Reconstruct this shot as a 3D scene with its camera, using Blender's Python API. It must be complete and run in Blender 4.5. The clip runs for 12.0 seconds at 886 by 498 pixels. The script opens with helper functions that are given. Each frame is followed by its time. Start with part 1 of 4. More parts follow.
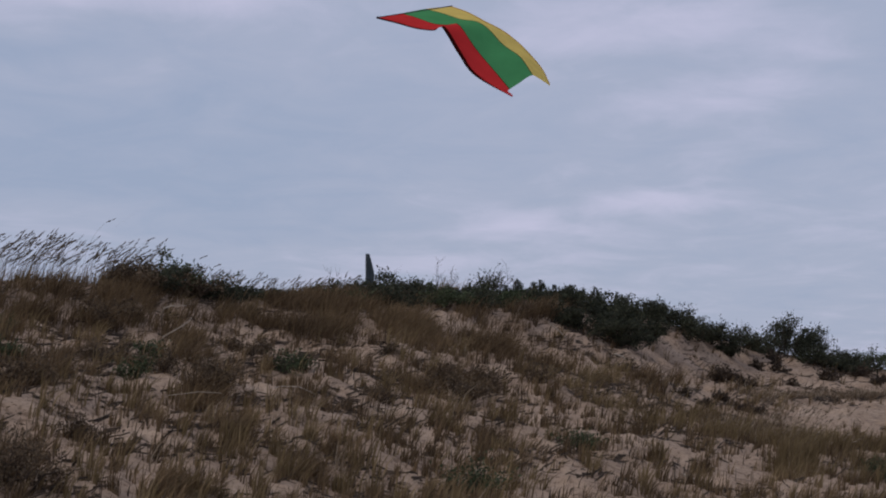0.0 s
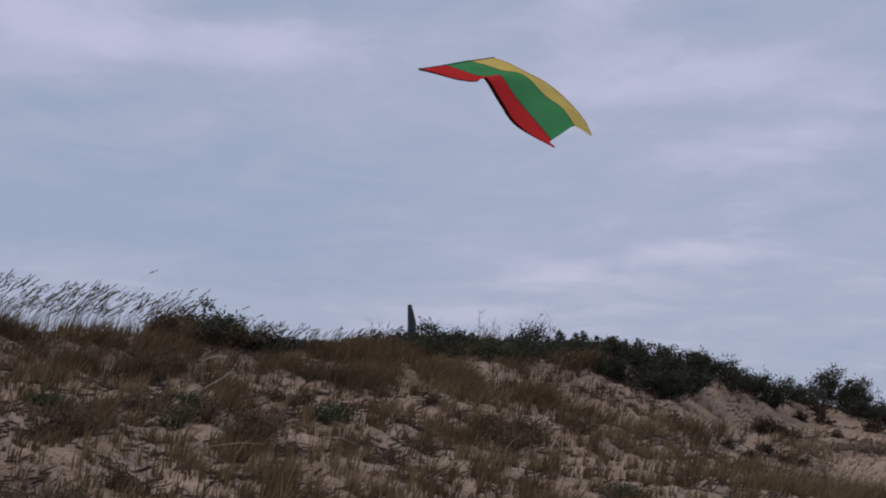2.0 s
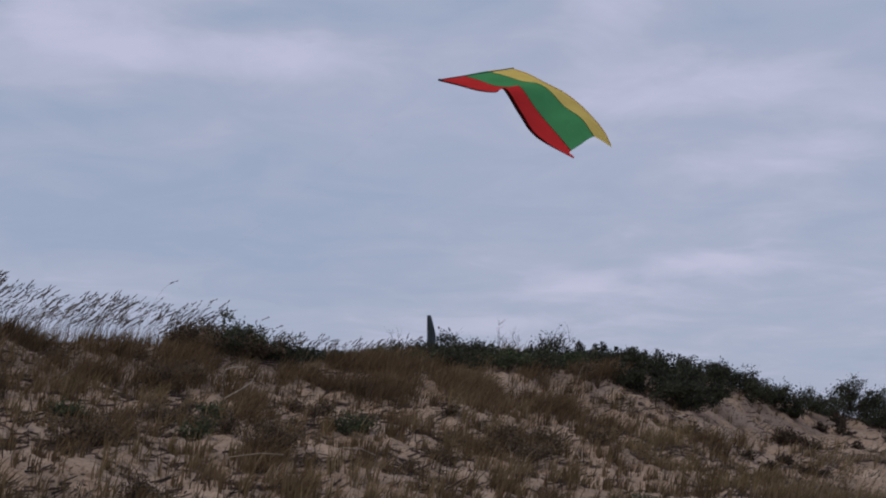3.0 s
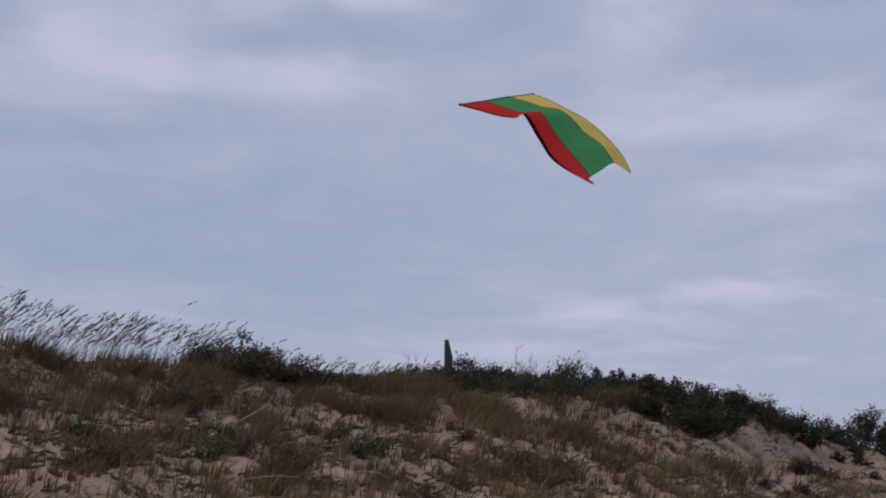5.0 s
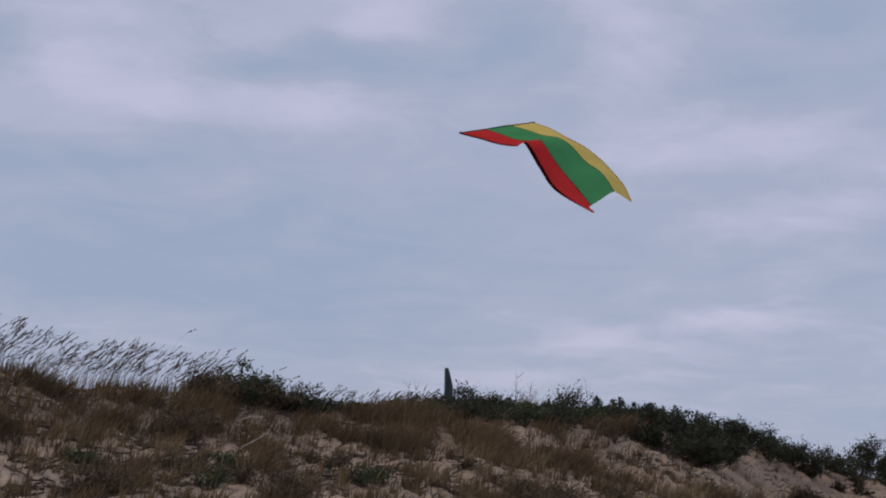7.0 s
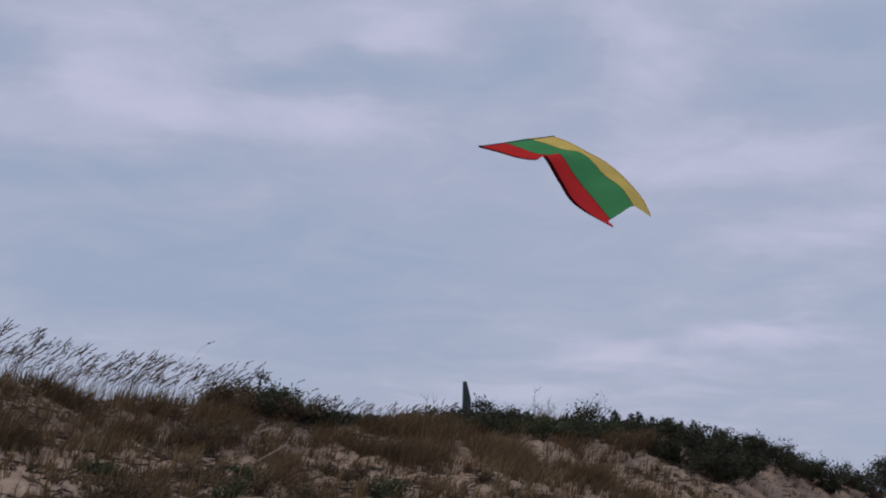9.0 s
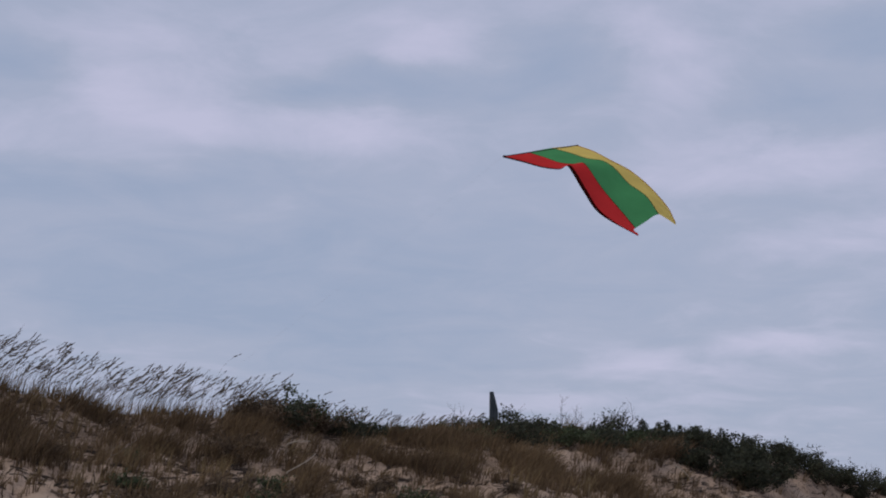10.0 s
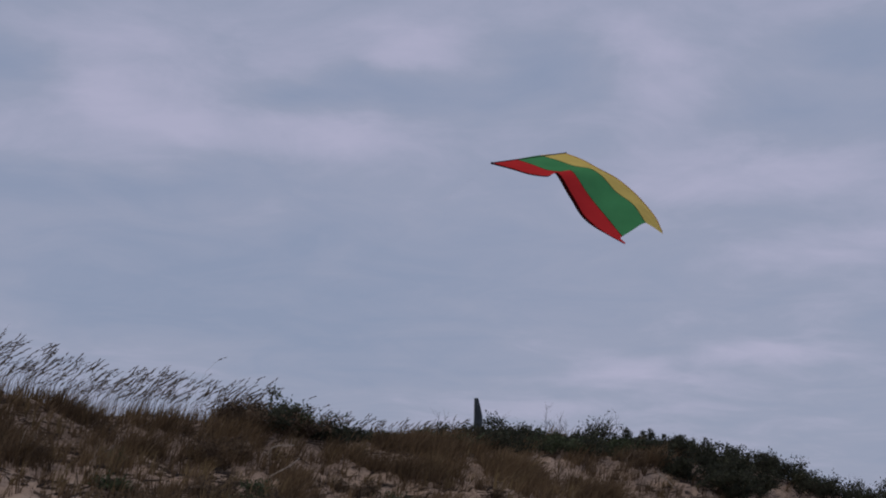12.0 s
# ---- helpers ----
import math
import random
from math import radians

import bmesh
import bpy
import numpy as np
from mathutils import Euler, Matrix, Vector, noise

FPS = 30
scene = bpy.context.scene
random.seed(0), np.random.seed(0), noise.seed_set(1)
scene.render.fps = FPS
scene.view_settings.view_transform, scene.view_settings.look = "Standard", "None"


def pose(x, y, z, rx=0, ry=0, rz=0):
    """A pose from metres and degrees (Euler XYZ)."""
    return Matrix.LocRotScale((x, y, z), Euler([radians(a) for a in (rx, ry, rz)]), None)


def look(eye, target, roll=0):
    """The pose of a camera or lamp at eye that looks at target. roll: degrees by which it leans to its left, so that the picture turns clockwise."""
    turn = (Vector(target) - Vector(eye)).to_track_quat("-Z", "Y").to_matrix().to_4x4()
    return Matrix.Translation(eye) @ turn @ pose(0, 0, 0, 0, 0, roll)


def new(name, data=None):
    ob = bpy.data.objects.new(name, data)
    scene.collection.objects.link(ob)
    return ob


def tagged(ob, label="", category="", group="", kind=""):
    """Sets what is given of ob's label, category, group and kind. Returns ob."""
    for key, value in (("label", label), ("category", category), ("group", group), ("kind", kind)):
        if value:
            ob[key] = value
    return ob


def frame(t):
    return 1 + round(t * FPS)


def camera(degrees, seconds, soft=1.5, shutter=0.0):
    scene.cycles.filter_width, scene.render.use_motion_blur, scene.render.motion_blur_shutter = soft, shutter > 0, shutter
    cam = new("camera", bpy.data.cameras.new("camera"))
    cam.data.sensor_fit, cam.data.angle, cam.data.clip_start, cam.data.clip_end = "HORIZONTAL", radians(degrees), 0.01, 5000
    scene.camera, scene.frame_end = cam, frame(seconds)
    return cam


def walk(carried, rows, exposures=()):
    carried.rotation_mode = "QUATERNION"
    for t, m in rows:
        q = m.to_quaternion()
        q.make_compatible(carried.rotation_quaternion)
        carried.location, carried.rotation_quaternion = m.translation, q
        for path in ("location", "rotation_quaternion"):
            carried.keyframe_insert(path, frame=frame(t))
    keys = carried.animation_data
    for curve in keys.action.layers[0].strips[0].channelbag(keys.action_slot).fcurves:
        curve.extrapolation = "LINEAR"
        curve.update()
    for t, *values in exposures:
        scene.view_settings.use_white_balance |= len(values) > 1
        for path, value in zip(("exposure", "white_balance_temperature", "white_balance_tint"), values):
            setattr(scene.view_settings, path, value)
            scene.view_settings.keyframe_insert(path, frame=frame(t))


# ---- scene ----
cam = camera(26.0, 12.0, soft=2.0)

EYE = 1.6
DEPTH = 1.6195  # the dune reaches this much further back than across
PATH = [
    (0.0, pose(0, 0, EYE, 94.336, 0.000, 0.000)),
    (0.5, pose(0, 0, EYE, 94.861, -0.180, 0.009)),
    (1.0, pose(0, 0, EYE, 95.420, -0.324, 0.162)),
    (1.5, pose(0, 0, EYE, 95.799, -0.024, 0.726)),
    (2.0, pose(0, 0, EYE, 95.853, -0.105, 1.252)),
    (2.5, pose(0, 0, EYE, 96.112, -0.388, 1.203)),
    (3.0, pose(0, 0, EYE, 96.170, -0.163, 1.828)),
    (3.2, pose(0, 0, EYE, 96.136, -0.180, 1.862)),
    (4.8, pose(0, 0, EYE, 96.960, -0.930, 2.160)),
    (5.0, pose(0, 0, EYE, 96.893, -0.949, 2.295)),
    (5.5, pose(0, 0, EYE, 97.338, -0.943, 2.124)),
    (6.0, pose(0, 0, EYE, 97.481, -1.241, 2.092)),
    (6.5, pose(0, 0, EYE, 97.558, -1.355, 2.177)),
    (7.0, pose(0, 0, EYE, 97.735, -1.093, 2.288)),
    (7.2, pose(0, 0, EYE, 97.680, -1.100, 2.288)),
    (8.8, pose(0, 0, EYE, 97.891, -1.515, 2.709)),
    (9.0, pose(0, 0, EYE, 98.123, -1.482, 2.802)),
    (9.5, pose(0, 0, EYE, 98.050, -1.166, 3.055)),
    (10.0, pose(0, 0, EYE, 98.419, -0.947, 3.640)),
    (10.5, pose(0, 0, EYE, 98.610, -1.054, 3.370)),
    (11.0, pose(0, 0, EYE, 98.574, -1.110, 3.268)),
    (11.5, pose(0, 0, EYE, 98.643, -1.404, 3.167)),
    (12.0, pose(0, 0, EYE, 98.606, -1.641, 3.134)),
]
walk(cam, PATH, exposures=[(0.0, 0.0, 6500, 10), (9.5, 0.0, 6500, 10), (10.5, 0.0, 6500, 10), (11.2, -0.05, 6490, 10), (12.0, -0.33, 6425, 12.5)])


# ---- world and light ----
def node(tree, kind, **values):
    n = tree.nodes.new(kind)
    for key, value in values.items():
        if key in n.inputs:
            n.inputs[key].default_value = value
        else:
            setattr(n, key, value)
    return n


SUN_EL, SUN_AZ = radians(48), radians(235)


def build_world():
    """An overcast sky: soft banks of cloud over a clear sky."""
    world = bpy.data.worlds.new("overcast_sky")
    world.use_nodes = True
    scene.world = world
    tree = world.node_tree
    tree.nodes.clear()
    link = tree.links.new
    out = node(tree, "ShaderNodeOutputWorld")
    back = node(tree, "ShaderNodeBackground", Strength=1.0)
    link(back.outputs[0], out.inputs[0])
    sky = node(tree, "ShaderNodeTexSky", sky_type="NISHITA", sun_disc=False, sun_elevation=SUN_EL, sun_rotation=SUN_AZ)
    dim = node(tree, "ShaderNodeVectorMath", operation="SCALE")
    dim.inputs["Scale"].default_value = 0.10
    link(sky.outputs[0], dim.inputs[0])
    # the clouds lie in a flat layer overhead
    co = node(tree, "ShaderNodeTexCoord")
    sep = node(tree, "ShaderNodeSeparateXYZ")
    squeeze = node(tree, "ShaderNodeVectorMath", operation="MULTIPLY")
    squeeze.inputs[1].default_value = (1, 1 / DEPTH, 1)
    link(co.outputs["Generated"], squeeze.inputs[0])
    unit = node(tree, "ShaderNodeVectorMath", operation="NORMALIZE")
    link(squeeze.outputs[0], unit.inputs[0])
    link(unit.outputs[0], sep.inputs[0])
    lift = node(tree, "ShaderNodeMath", operation="ABSOLUTE")
    link(sep.outputs[2], lift.inputs[0])
    add = node(tree, "ShaderNodeMath", operation="ADD")
    add.inputs[1].default_value = 0.16
    link(lift.outputs[0], add.inputs[0])
    flat = []
    for i in (0, 1):
        d = node(tree, "ShaderNodeMath", operation="DIVIDE")
        link(sep.outputs[i], d.inputs[0])
        link(add.outputs[0], d.inputs[1])
        flat.append(d)
    plane = node(tree, "ShaderNodeCombineXYZ")
    link(flat[0].outputs[0], plane.inputs[0])
    link(flat[1].outputs[0], plane.inputs[1])

    def clouds(scale, offset, detail, rough, warp):
        m = node(tree, "ShaderNodeMapping")
        m.inputs["Scale"].default_value = scale
        m.inputs["Location"].default_value = offset
        link(plane.outputs[0], m.inputs[0])
        n = node(tree, "ShaderNodeTexNoise", Scale=1.0, Detail=detail, Roughness=rough, Distortion=warp)
        link(m.outputs[0], n.inputs["Vector"])
        return n

    big = clouds((1.3, 1.0, 1.0), (3.1, 0.62, 0.0), 3.0, 0.5, 0.3)
    fine = clouds((3.6, 4.6, 1.0), (7.3, 2.2, 0.0), 8.0, 0.62, 0.5)
    warp = clouds((2.8, 3.0, 1.0), (1.7, 5.2, 0.0), 6.0, 0.6, 0.0)
    shift = node(tree, "ShaderNodeVectorMath", operation="SUBTRACT")
    shift.inputs[1].default_value = (0.5, 0.5, 0.5)
    link(warp.outputs["Color"], shift.inputs[0])
    wave = node(tree, "ShaderNodeVectorMath", operation="SCALE")
    wave.inputs["Scale"].default_value = 0.30
    link(shift.outputs[0], wave.inputs[0])
    bent = node(tree, "ShaderNodeVectorMath", operation="ADD")
    link(plane.outputs[0], bent.inputs[0])
    link(wave.outputs[0], bent.inputs[1])
    mix = node(tree, "ShaderNodeMix", data_type="FLOAT")
    mix.inputs[0].default_value = 0.62
    link(big.outputs[0], mix.inputs[2])
    link(fine.outputs[0], mix.inputs[3])
    even = node(tree, "ShaderNodeMath", operation="MULTIPLY_ADD")
    even.inputs[1].default_value, even.inputs[2].default_value = 0.95, 0.025
    link(mix.outputs[0], even.inputs[0])
    total = even
    # banks of cloud and thin places between them: middle, half length, half depth in the layer, thickness
    banks = [
        (-0.68, 1.80, 0.104, 0.086, 0.8),
        (-0.43, 1.92, 0.131, 0.068, 0.75),
        (-0.46, 1.68, 0.082, 0.042, 0.35),
        (-0.19, 1.65, 0.081, 0.044, 0.6),
        (0.18, 1.81, 0.065, 0.086, 0.5),
        (0.11, 1.64, 0.056, 0.043, 0.4),
        (0.34, 2.08, 0.245, 0.056, 0.55),
        (0.57, 2.35, 0.091, 0.097, 0.5),
        (0.57, 3.05, 0.133, 0.073, 0.8),
        (0.24, 3.18, 0.105, 0.084, 0.6),
        (0.20, 3.33, 0.181, 0.062, 0.4),
        (-0.13, 3.70, 0.203, 0.083, 0.5),
        (-0.69, 1.62, 0.090, 0.043, 0.5),
        (-0.79, 1.98, 0.156, 0.082, 0.35),
        (-0.31, 2.05, 0.100, 0.071, 0.2),
        (0.41, 1.98, 0.148, 0.050, 0.35),
        (-0.97, 3.04, 0.158, 0.092, 0.35),
    ]
    gaps = [
        (-0.82, 1.73, 0.054, 0.064, -0.7),
        (-0.30, 1.79, 0.118, 0.055, -0.65),
        (-0.04, 1.69, 0.070, 0.065, -0.6),
        (0.31, 1.85, 0.081, 0.063, -0.5),
        (0.42, 1.63, 0.065, 0.046, -0.6),
        (-0.82, 2.12, 0.187, 0.059, -0.5),
        (-0.99, 2.59, 0.280, 0.310, -0.6),
        (-0.26, 2.45, 0.202, 0.200, -0.35),
        (0.22, 2.64, 0.187, 0.157, -0.15),
        (-0.56, 3.03, 0.247, 0.322, -0.3),
    ]
    for cx, cy, sx, sy, amount in banks + gaps:
        off = node(tree, "ShaderNodeVectorMath", operation="SUBTRACT")
        off.inputs[1].default_value = (cx, cy, 0)
        link(bent.outputs[0], off.inputs[0])
        size = node(tree, "ShaderNodeVectorMath", operation="DIVIDE")
        size.inputs[1].default_value = (1.95 * sx, 1.95 * sy, 1)
        link(off.outputs[0], size.inputs[0])
        far = node(tree, "ShaderNodeVectorMath", operation="LENGTH")
        link(size.outputs[0], far.inputs[0])
        soft = node(tree, "ShaderNodeMapRange", interpolation_type="SMOOTHSTEP")
        for k, value in enumerate((0.1, 1.25, 0.33 * amount, 0.0)):
            soft.inputs[k + 1].default_value = value
        link(far.outputs["Value"], soft.inputs[0])
        both = node(tree, "ShaderNodeMath", operation="ADD")
        link(total.outputs[0], both.inputs[0])
        link(soft.outputs[0], both.inputs[1])
        total = both
    ramp = node(tree, "ShaderNodeValToRGB")
    el = ramp.color_ramp.elements
    el[0].position, el[0].color = 0.26, (0.322, 0.385, 0.535, 1)
    el[1].position, el[1].color = 0.78, (0.520, 0.525, 0.690, 1)
    mid = el.new(0.50)
    mid.color = (0.385, 0.428, 0.568, 1)
    link(total.outputs[0], ramp.inputs[0])
    cover = node(tree, "ShaderNodeMix", data_type="RGBA")
    cover.inputs[0].default_value = 0.94
    link(dim.outputs[0], cover.inputs[6])
    link(ramp.outputs[0], cover.inputs[7])
    link(cover.outputs[2], back.inputs[0])


build_world()
sun = new("sun", bpy.data.lights.new("sun", "SUN"))
sun.data.energy, sun.data.angle, sun.data.color = 0.75, radians(20), (1.0, 0.90, 0.74)
sun.matrix_world = look((0, 0, 0), (-math.sin(SUN_AZ) * math.cos(SUN_EL), -math.cos(SUN_AZ) * math.cos(SUN_EL), -math.sin(SUN_EL)))


# ---- materials ----
def material(name, rough=0.9, specular=0.2):
    mat = bpy.data.materials.new(name)
    mat.use_nodes = True
    tree = mat.node_tree
    bsdf = tree.nodes["Principled BSDF"]
    bsdf.inputs["Roughness"].default_value = rough
    bsdf.inputs["Specular IOR Level"].default_value = specular
    return mat, tree, bsdf


def ramp_of(tree, stops):
    r = node(tree, "ShaderNodeValToRGB")
    el = r.color_ramp.elements
    el[0].position, el[0].color = stops[0][0], (*stops[0][1], 1)
    el[1].position, el[1].color = stops[-1][0], (*stops[-1][1], 1)
    for p, c in stops[1:-1]:
        el.new(p).color = (*c, 1)
    return r


def sand_material():
    mat, tree, bsdf = material("dune_sand", 0.95, 0.1)
    link = tree.links.new
    co = node(tree, "ShaderNodeTexCoord")
    wide = node(tree, "ShaderNodeTexNoise", Scale=0.7, Detail=5.0, Roughness=0.6)
    grain = node(tree, "ShaderNodeTexNoise", Scale=9.0, Detail=6.0, Roughness=0.7)
    speck = node(tree, "ShaderNodeTexNoise", Scale=17.0, Detail=3.0, Roughness=0.6)
    for n in (wide, grain, speck):
        link(co.outputs["Object"], n.inputs["Vector"])
    base = ramp_of(tree, [(0.30, (0.29, 0.205, 0.143)), (0.5, (0.40, 0.287, 0.204)), (0.72, (0.51, 0.38, 0.28))])
    link(wide.outputs[0], base.inputs[0])
    dirt = ramp_of(tree, [(0.38, (0.42, 0.38, 0.36)), (0.50, (1, 1, 1))])
    link(grain.outputs[0], dirt.inputs[0])
    bits = ramp_of(tree, [(0.33, (0.35, 0.30, 0.27)), (0.37, (1, 1, 1))])
    link(speck.outputs[0], bits.inputs[0])
    last = base
    for layer in (dirt, bits):
        m = node(tree, "ShaderNodeMix", data_type="RGBA", blend_type="MULTIPLY")
        m.inputs[0].default_value = 0.8
        link(last.outputs[0] if last is base else last.outputs[2], m.inputs[6])
        link(layer.outputs[0], m.inputs[7])
        last = m
    link(last.outputs[2], bsdf.inputs["Base Color"])
    bump = node(tree, "ShaderNodeBump", Strength=0.8, Distance=0.05)
    link(grain.outputs[0], bump.inputs["Height"])
    link(bump.outputs[0], bsdf.inputs["Normal"])
    return mat


def blade_material(name, stops, patch=0.5, light=0.35):
    """Thin plant stuff: a colour for every blade, drifting from place to place, a little light passing through."""
    mat, tree, bsdf = material(name, 0.75, 0.25)
    link = tree.links.new
    geo = node(tree, "ShaderNodeNewGeometry")
    co = node(tree, "ShaderNodeTexCoord")
    drift = node(tree, "ShaderNodeTexNoise", Scale=0.55, Detail=3.0)
    link(co.outputs["Object"], drift.inputs["Vector"])
    wide = node(tree, "ShaderNodeMapRange")
    wide.inputs[1].default_value, wide.inputs[2].default_value = 0.3, 0.7
    link(drift.outputs[0], wide.inputs[0])
    m = node(tree, "ShaderNodeMix", data_type="FLOAT")
    m.inputs[0].default_value = patch
    link(geo.outputs["Random Per Island"], m.inputs[2])
    link(wide.outputs[0], m.inputs[3])
    r = ramp_of(tree, stops)
    link(m.outputs[0], r.inputs[0])
    link(r.outputs[0], bsdf.inputs["Base Color"])
    thin = node(tree, "ShaderNodeBsdfTranslucent")
    link(r.outputs[0], thin.inputs[0])
    both = node(tree, "ShaderNodeMixShader")
    both.inputs[0].default_value = light
    link(bsdf.outputs[0], both.inputs[1])
    link(thin.outputs[0], both.inputs[2])
    link(both.outputs[0], tree.nodes["Material Output"].inputs[0])
    return mat


def bark_material(name, dark, pale, scale=30.0, stretch=(1, 1, 0.1)):
    mat, tree, bsdf = material(name, 0.9, 0.2)
    link = tree.links.new
    co = node(tree, "ShaderNodeTexCoord")
    mp = node(tree, "ShaderNodeMapping")
    mp.inputs["Scale"].default_value = stretch
    link(co.outputs["Object"], mp.inputs[0])
    n = node(tree, "ShaderNodeTexNoise", Scale=scale, Detail=6.0, Roughness=0.65)
    link(mp.outputs[0], n.inputs["Vector"])
    r = ramp_of(tree, [(0.3, dark), (0.7, pale)])
    link(n.outputs[0], r.inputs[0])
    link(r.outputs[0], bsdf.inputs["Base Color"])
    bump = node(tree, "ShaderNodeBump", Strength=0.7, Distance=0.01)
    link(n.outputs[0], bump.inputs["Height"])
    link(bump.outputs[0], bsdf.inputs["Normal"])
    return mat


def cloth_material(name, colour):
    mat, tree, bsdf = material(name, 0.7, 0.2)
    link = tree.links.new
    co = node(tree, "ShaderNodeTexCoord")
    weave = node(tree, "ShaderNodeTexNoise", Scale=3.0, Detail=6.0, Roughness=0.6)
    link(co.outputs["Object"], weave.inputs["Vector"])
    dark = tuple(0.82 * c for c in colour)
    r = ramp_of(tree, [(0.3, dark), (0.7, colour)])
    link(weave.outputs[0], r.inputs[0])
    link(r.outputs[0], bsdf.inputs["Base Color"])
    thin = node(tree, "ShaderNodeBsdfTranslucent")
    link(r.outputs[0], thin.inputs[0])
    both = node(tree, "ShaderNodeMixShader")
    both.inputs[0].default_value = 0.65
    link(bsdf.outputs[0], both.inputs[1])
    link(thin.outputs[0], both.inputs[2])
    link(both.outputs[0], tree.nodes["Material Output"].inputs[0])
    return mat


SAND = sand_material()
GRASS = blade_material("dry_beach_grass", [(0.15, (0.098, 0.066, 0.033)), (0.4, (0.175, 0.121, 0.060)), (0.62, (0.205, 0.147, 0.070)), (0.85, (0.36, 0.26, 0.14))])
BROWN = blade_material("brown_dead_grass", [(0.15, (0.084, 0.055, 0.031)), (0.5, (0.148, 0.098, 0.054)), (0.85, (0.26, 0.175, 0.093))])
STRAW = blade_material("bleached_stems", [(0.1, (0.12, 0.085, 0.055)), (0.5, (0.26, 0.19, 0.125)), (0.9, (0.45, 0.36, 0.26))], 0.2)
LITTER = blade_material("dark_litter", [(0.1, (0.028, 0.019, 0.013)), (0.6, (0.062, 0.042, 0.027)), (0.9, (0.14, 0.094, 0.058))], 0.2, 0.0)
PLUME = blade_material("grass_plumes", [(0.1, (0.07, 0.055, 0.045)), (0.9, (0.20, 0.16, 0.12))], 0.2)
LEAF_DARK = blade_material("dark_green_leaves", [(0.1, (0.028, 0.031, 0.021)), (0.5, (0.050, 0.056, 0.035)), (0.9, (0.098, 0.102, 0.060))], 0.35, 0.25)
LEAF_GREEN = blade_material("grey_green_leaves", [(0.1, (0.036, 0.048, 0.024)), (0.5, (0.066, 0.085, 0.040)), (0.9, (0.13, 0.15, 0.08))], 0.3, 0.25)
LEAF_BROWN = blade_material("withered_leaves", [(0.1, (0.070, 0.051, 0.033)), (0.5, (0.135, 0.094, 0.058)), (0.9, (0.23, 0.165, 0.105))], 0.3, 0.2)
ROOT = blade_material("dark_roots", [(0.1, (0.030, 0.022, 0.017)), (0.5, (0.060, 0.042, 0.030)), (0.9, (0.11, 0.078, 0.05))], 0.3, 0.05)
BARK = bark_material("shrub_bark", (0.03, 0.022, 0.018), (0.09, 0.066, 0.05))
WOOD = bark_material("weathered_wood", (0.028, 0.036, 0.042), (0.085, 0.10, 0.11), 22.0)
DRIFT = bark_material("bleached_wood", (0.26, 0.21, 0.16), (0.5, 0.43, 0.35), 22.0)
RED = cloth_material("red_cloth", (0.80, 0.05, 0.05))
GREEN = cloth_material("green_cloth", (0.10, 0.40, 0.15))
YELLOW = cloth_material("yellow_cloth", (1.0, 0.76, 0.21))
# seam colour, also painted shade for the underside of the flag's red edge
SEAM_AND_SHADE = cloth_material("seam_and_shaded_edge", (0.07, 0.016, 0.016))
SPAR = bark_material("dark_spar", (0.012, 0.012, 0.014), (0.035, 0.035, 0.04), 60.0)
LINE = bark_material("pale_line", (0.5, 0.52, 0.58), (0.6, 0.62, 0.68))


# ---- the dune ----
def lattice(ix, iy, seed):
    h = (ix * 374761393 + iy * 668265263 + seed * 974711) & 0xFFFFFFFF
    h = ((h ^ (h >> 13)) * 1274126177) & 0xFFFFFFFF
    return ((h ^ (h >> 16)) & 0xFFFF) / 65535.0


def bumps(x, y, size, seed):
    """Smooth noise from -1 to 1 with hills of that size."""
    x, y = np.asarray(x, float) / size + 1000.0, np.asarray(y, float) / size + 1000.0
    ix, iy = np.floor(x).astype(np.int64), np.floor(y).astype(np.int64)
    fx, fy = x - ix, y - iy
    fx, fy = fx * fx * (3 - 2 * fx), fy * fy * (3 - 2 * fy)
    a, b = lattice(ix, iy, seed), lattice(ix + 1, iy, seed)
    c, d = lattice(ix, iy + 1, seed), lattice(ix + 1, iy + 1, seed)
    return 2 * ((a * (1 - fx) + b * fx) * (1 - fy) + (c * (1 - fx) + d * fx) * fy) - 1


# the dune's profile by bearing: distances of its foot, its lower and upper slope and its crest, and the rise of each seen from the eye
BEARING = [-30, -22, -14, -8, -3.5, 4, 9, 14, 21, 30]
FOOT = [10, 10.5, 11, 11.6, 12, 13, 14, 15.5, 17, 18]
LOWER = [13, 14, 15.5, 16.7, 17.5, 20, 22, 26, 30, 33]
UPPER = [16.5, 17.8, 19.3, 20.6, 21.5, 24, 26.3, 31, 35.5, 39]
CREST = [18.5, 20, 22, 23.4, 24.5, 27, 29, 33.5, 38, 42]
RISE = [6.4, 5.3, 4.9, 4.3, 4.7, 4.7, 3.95, 2.35, 0.95, -0.4]
LOW_RISE = [0, 0, 0, 0, 0, 0, 0, -0.15, -0.6, -1.4]


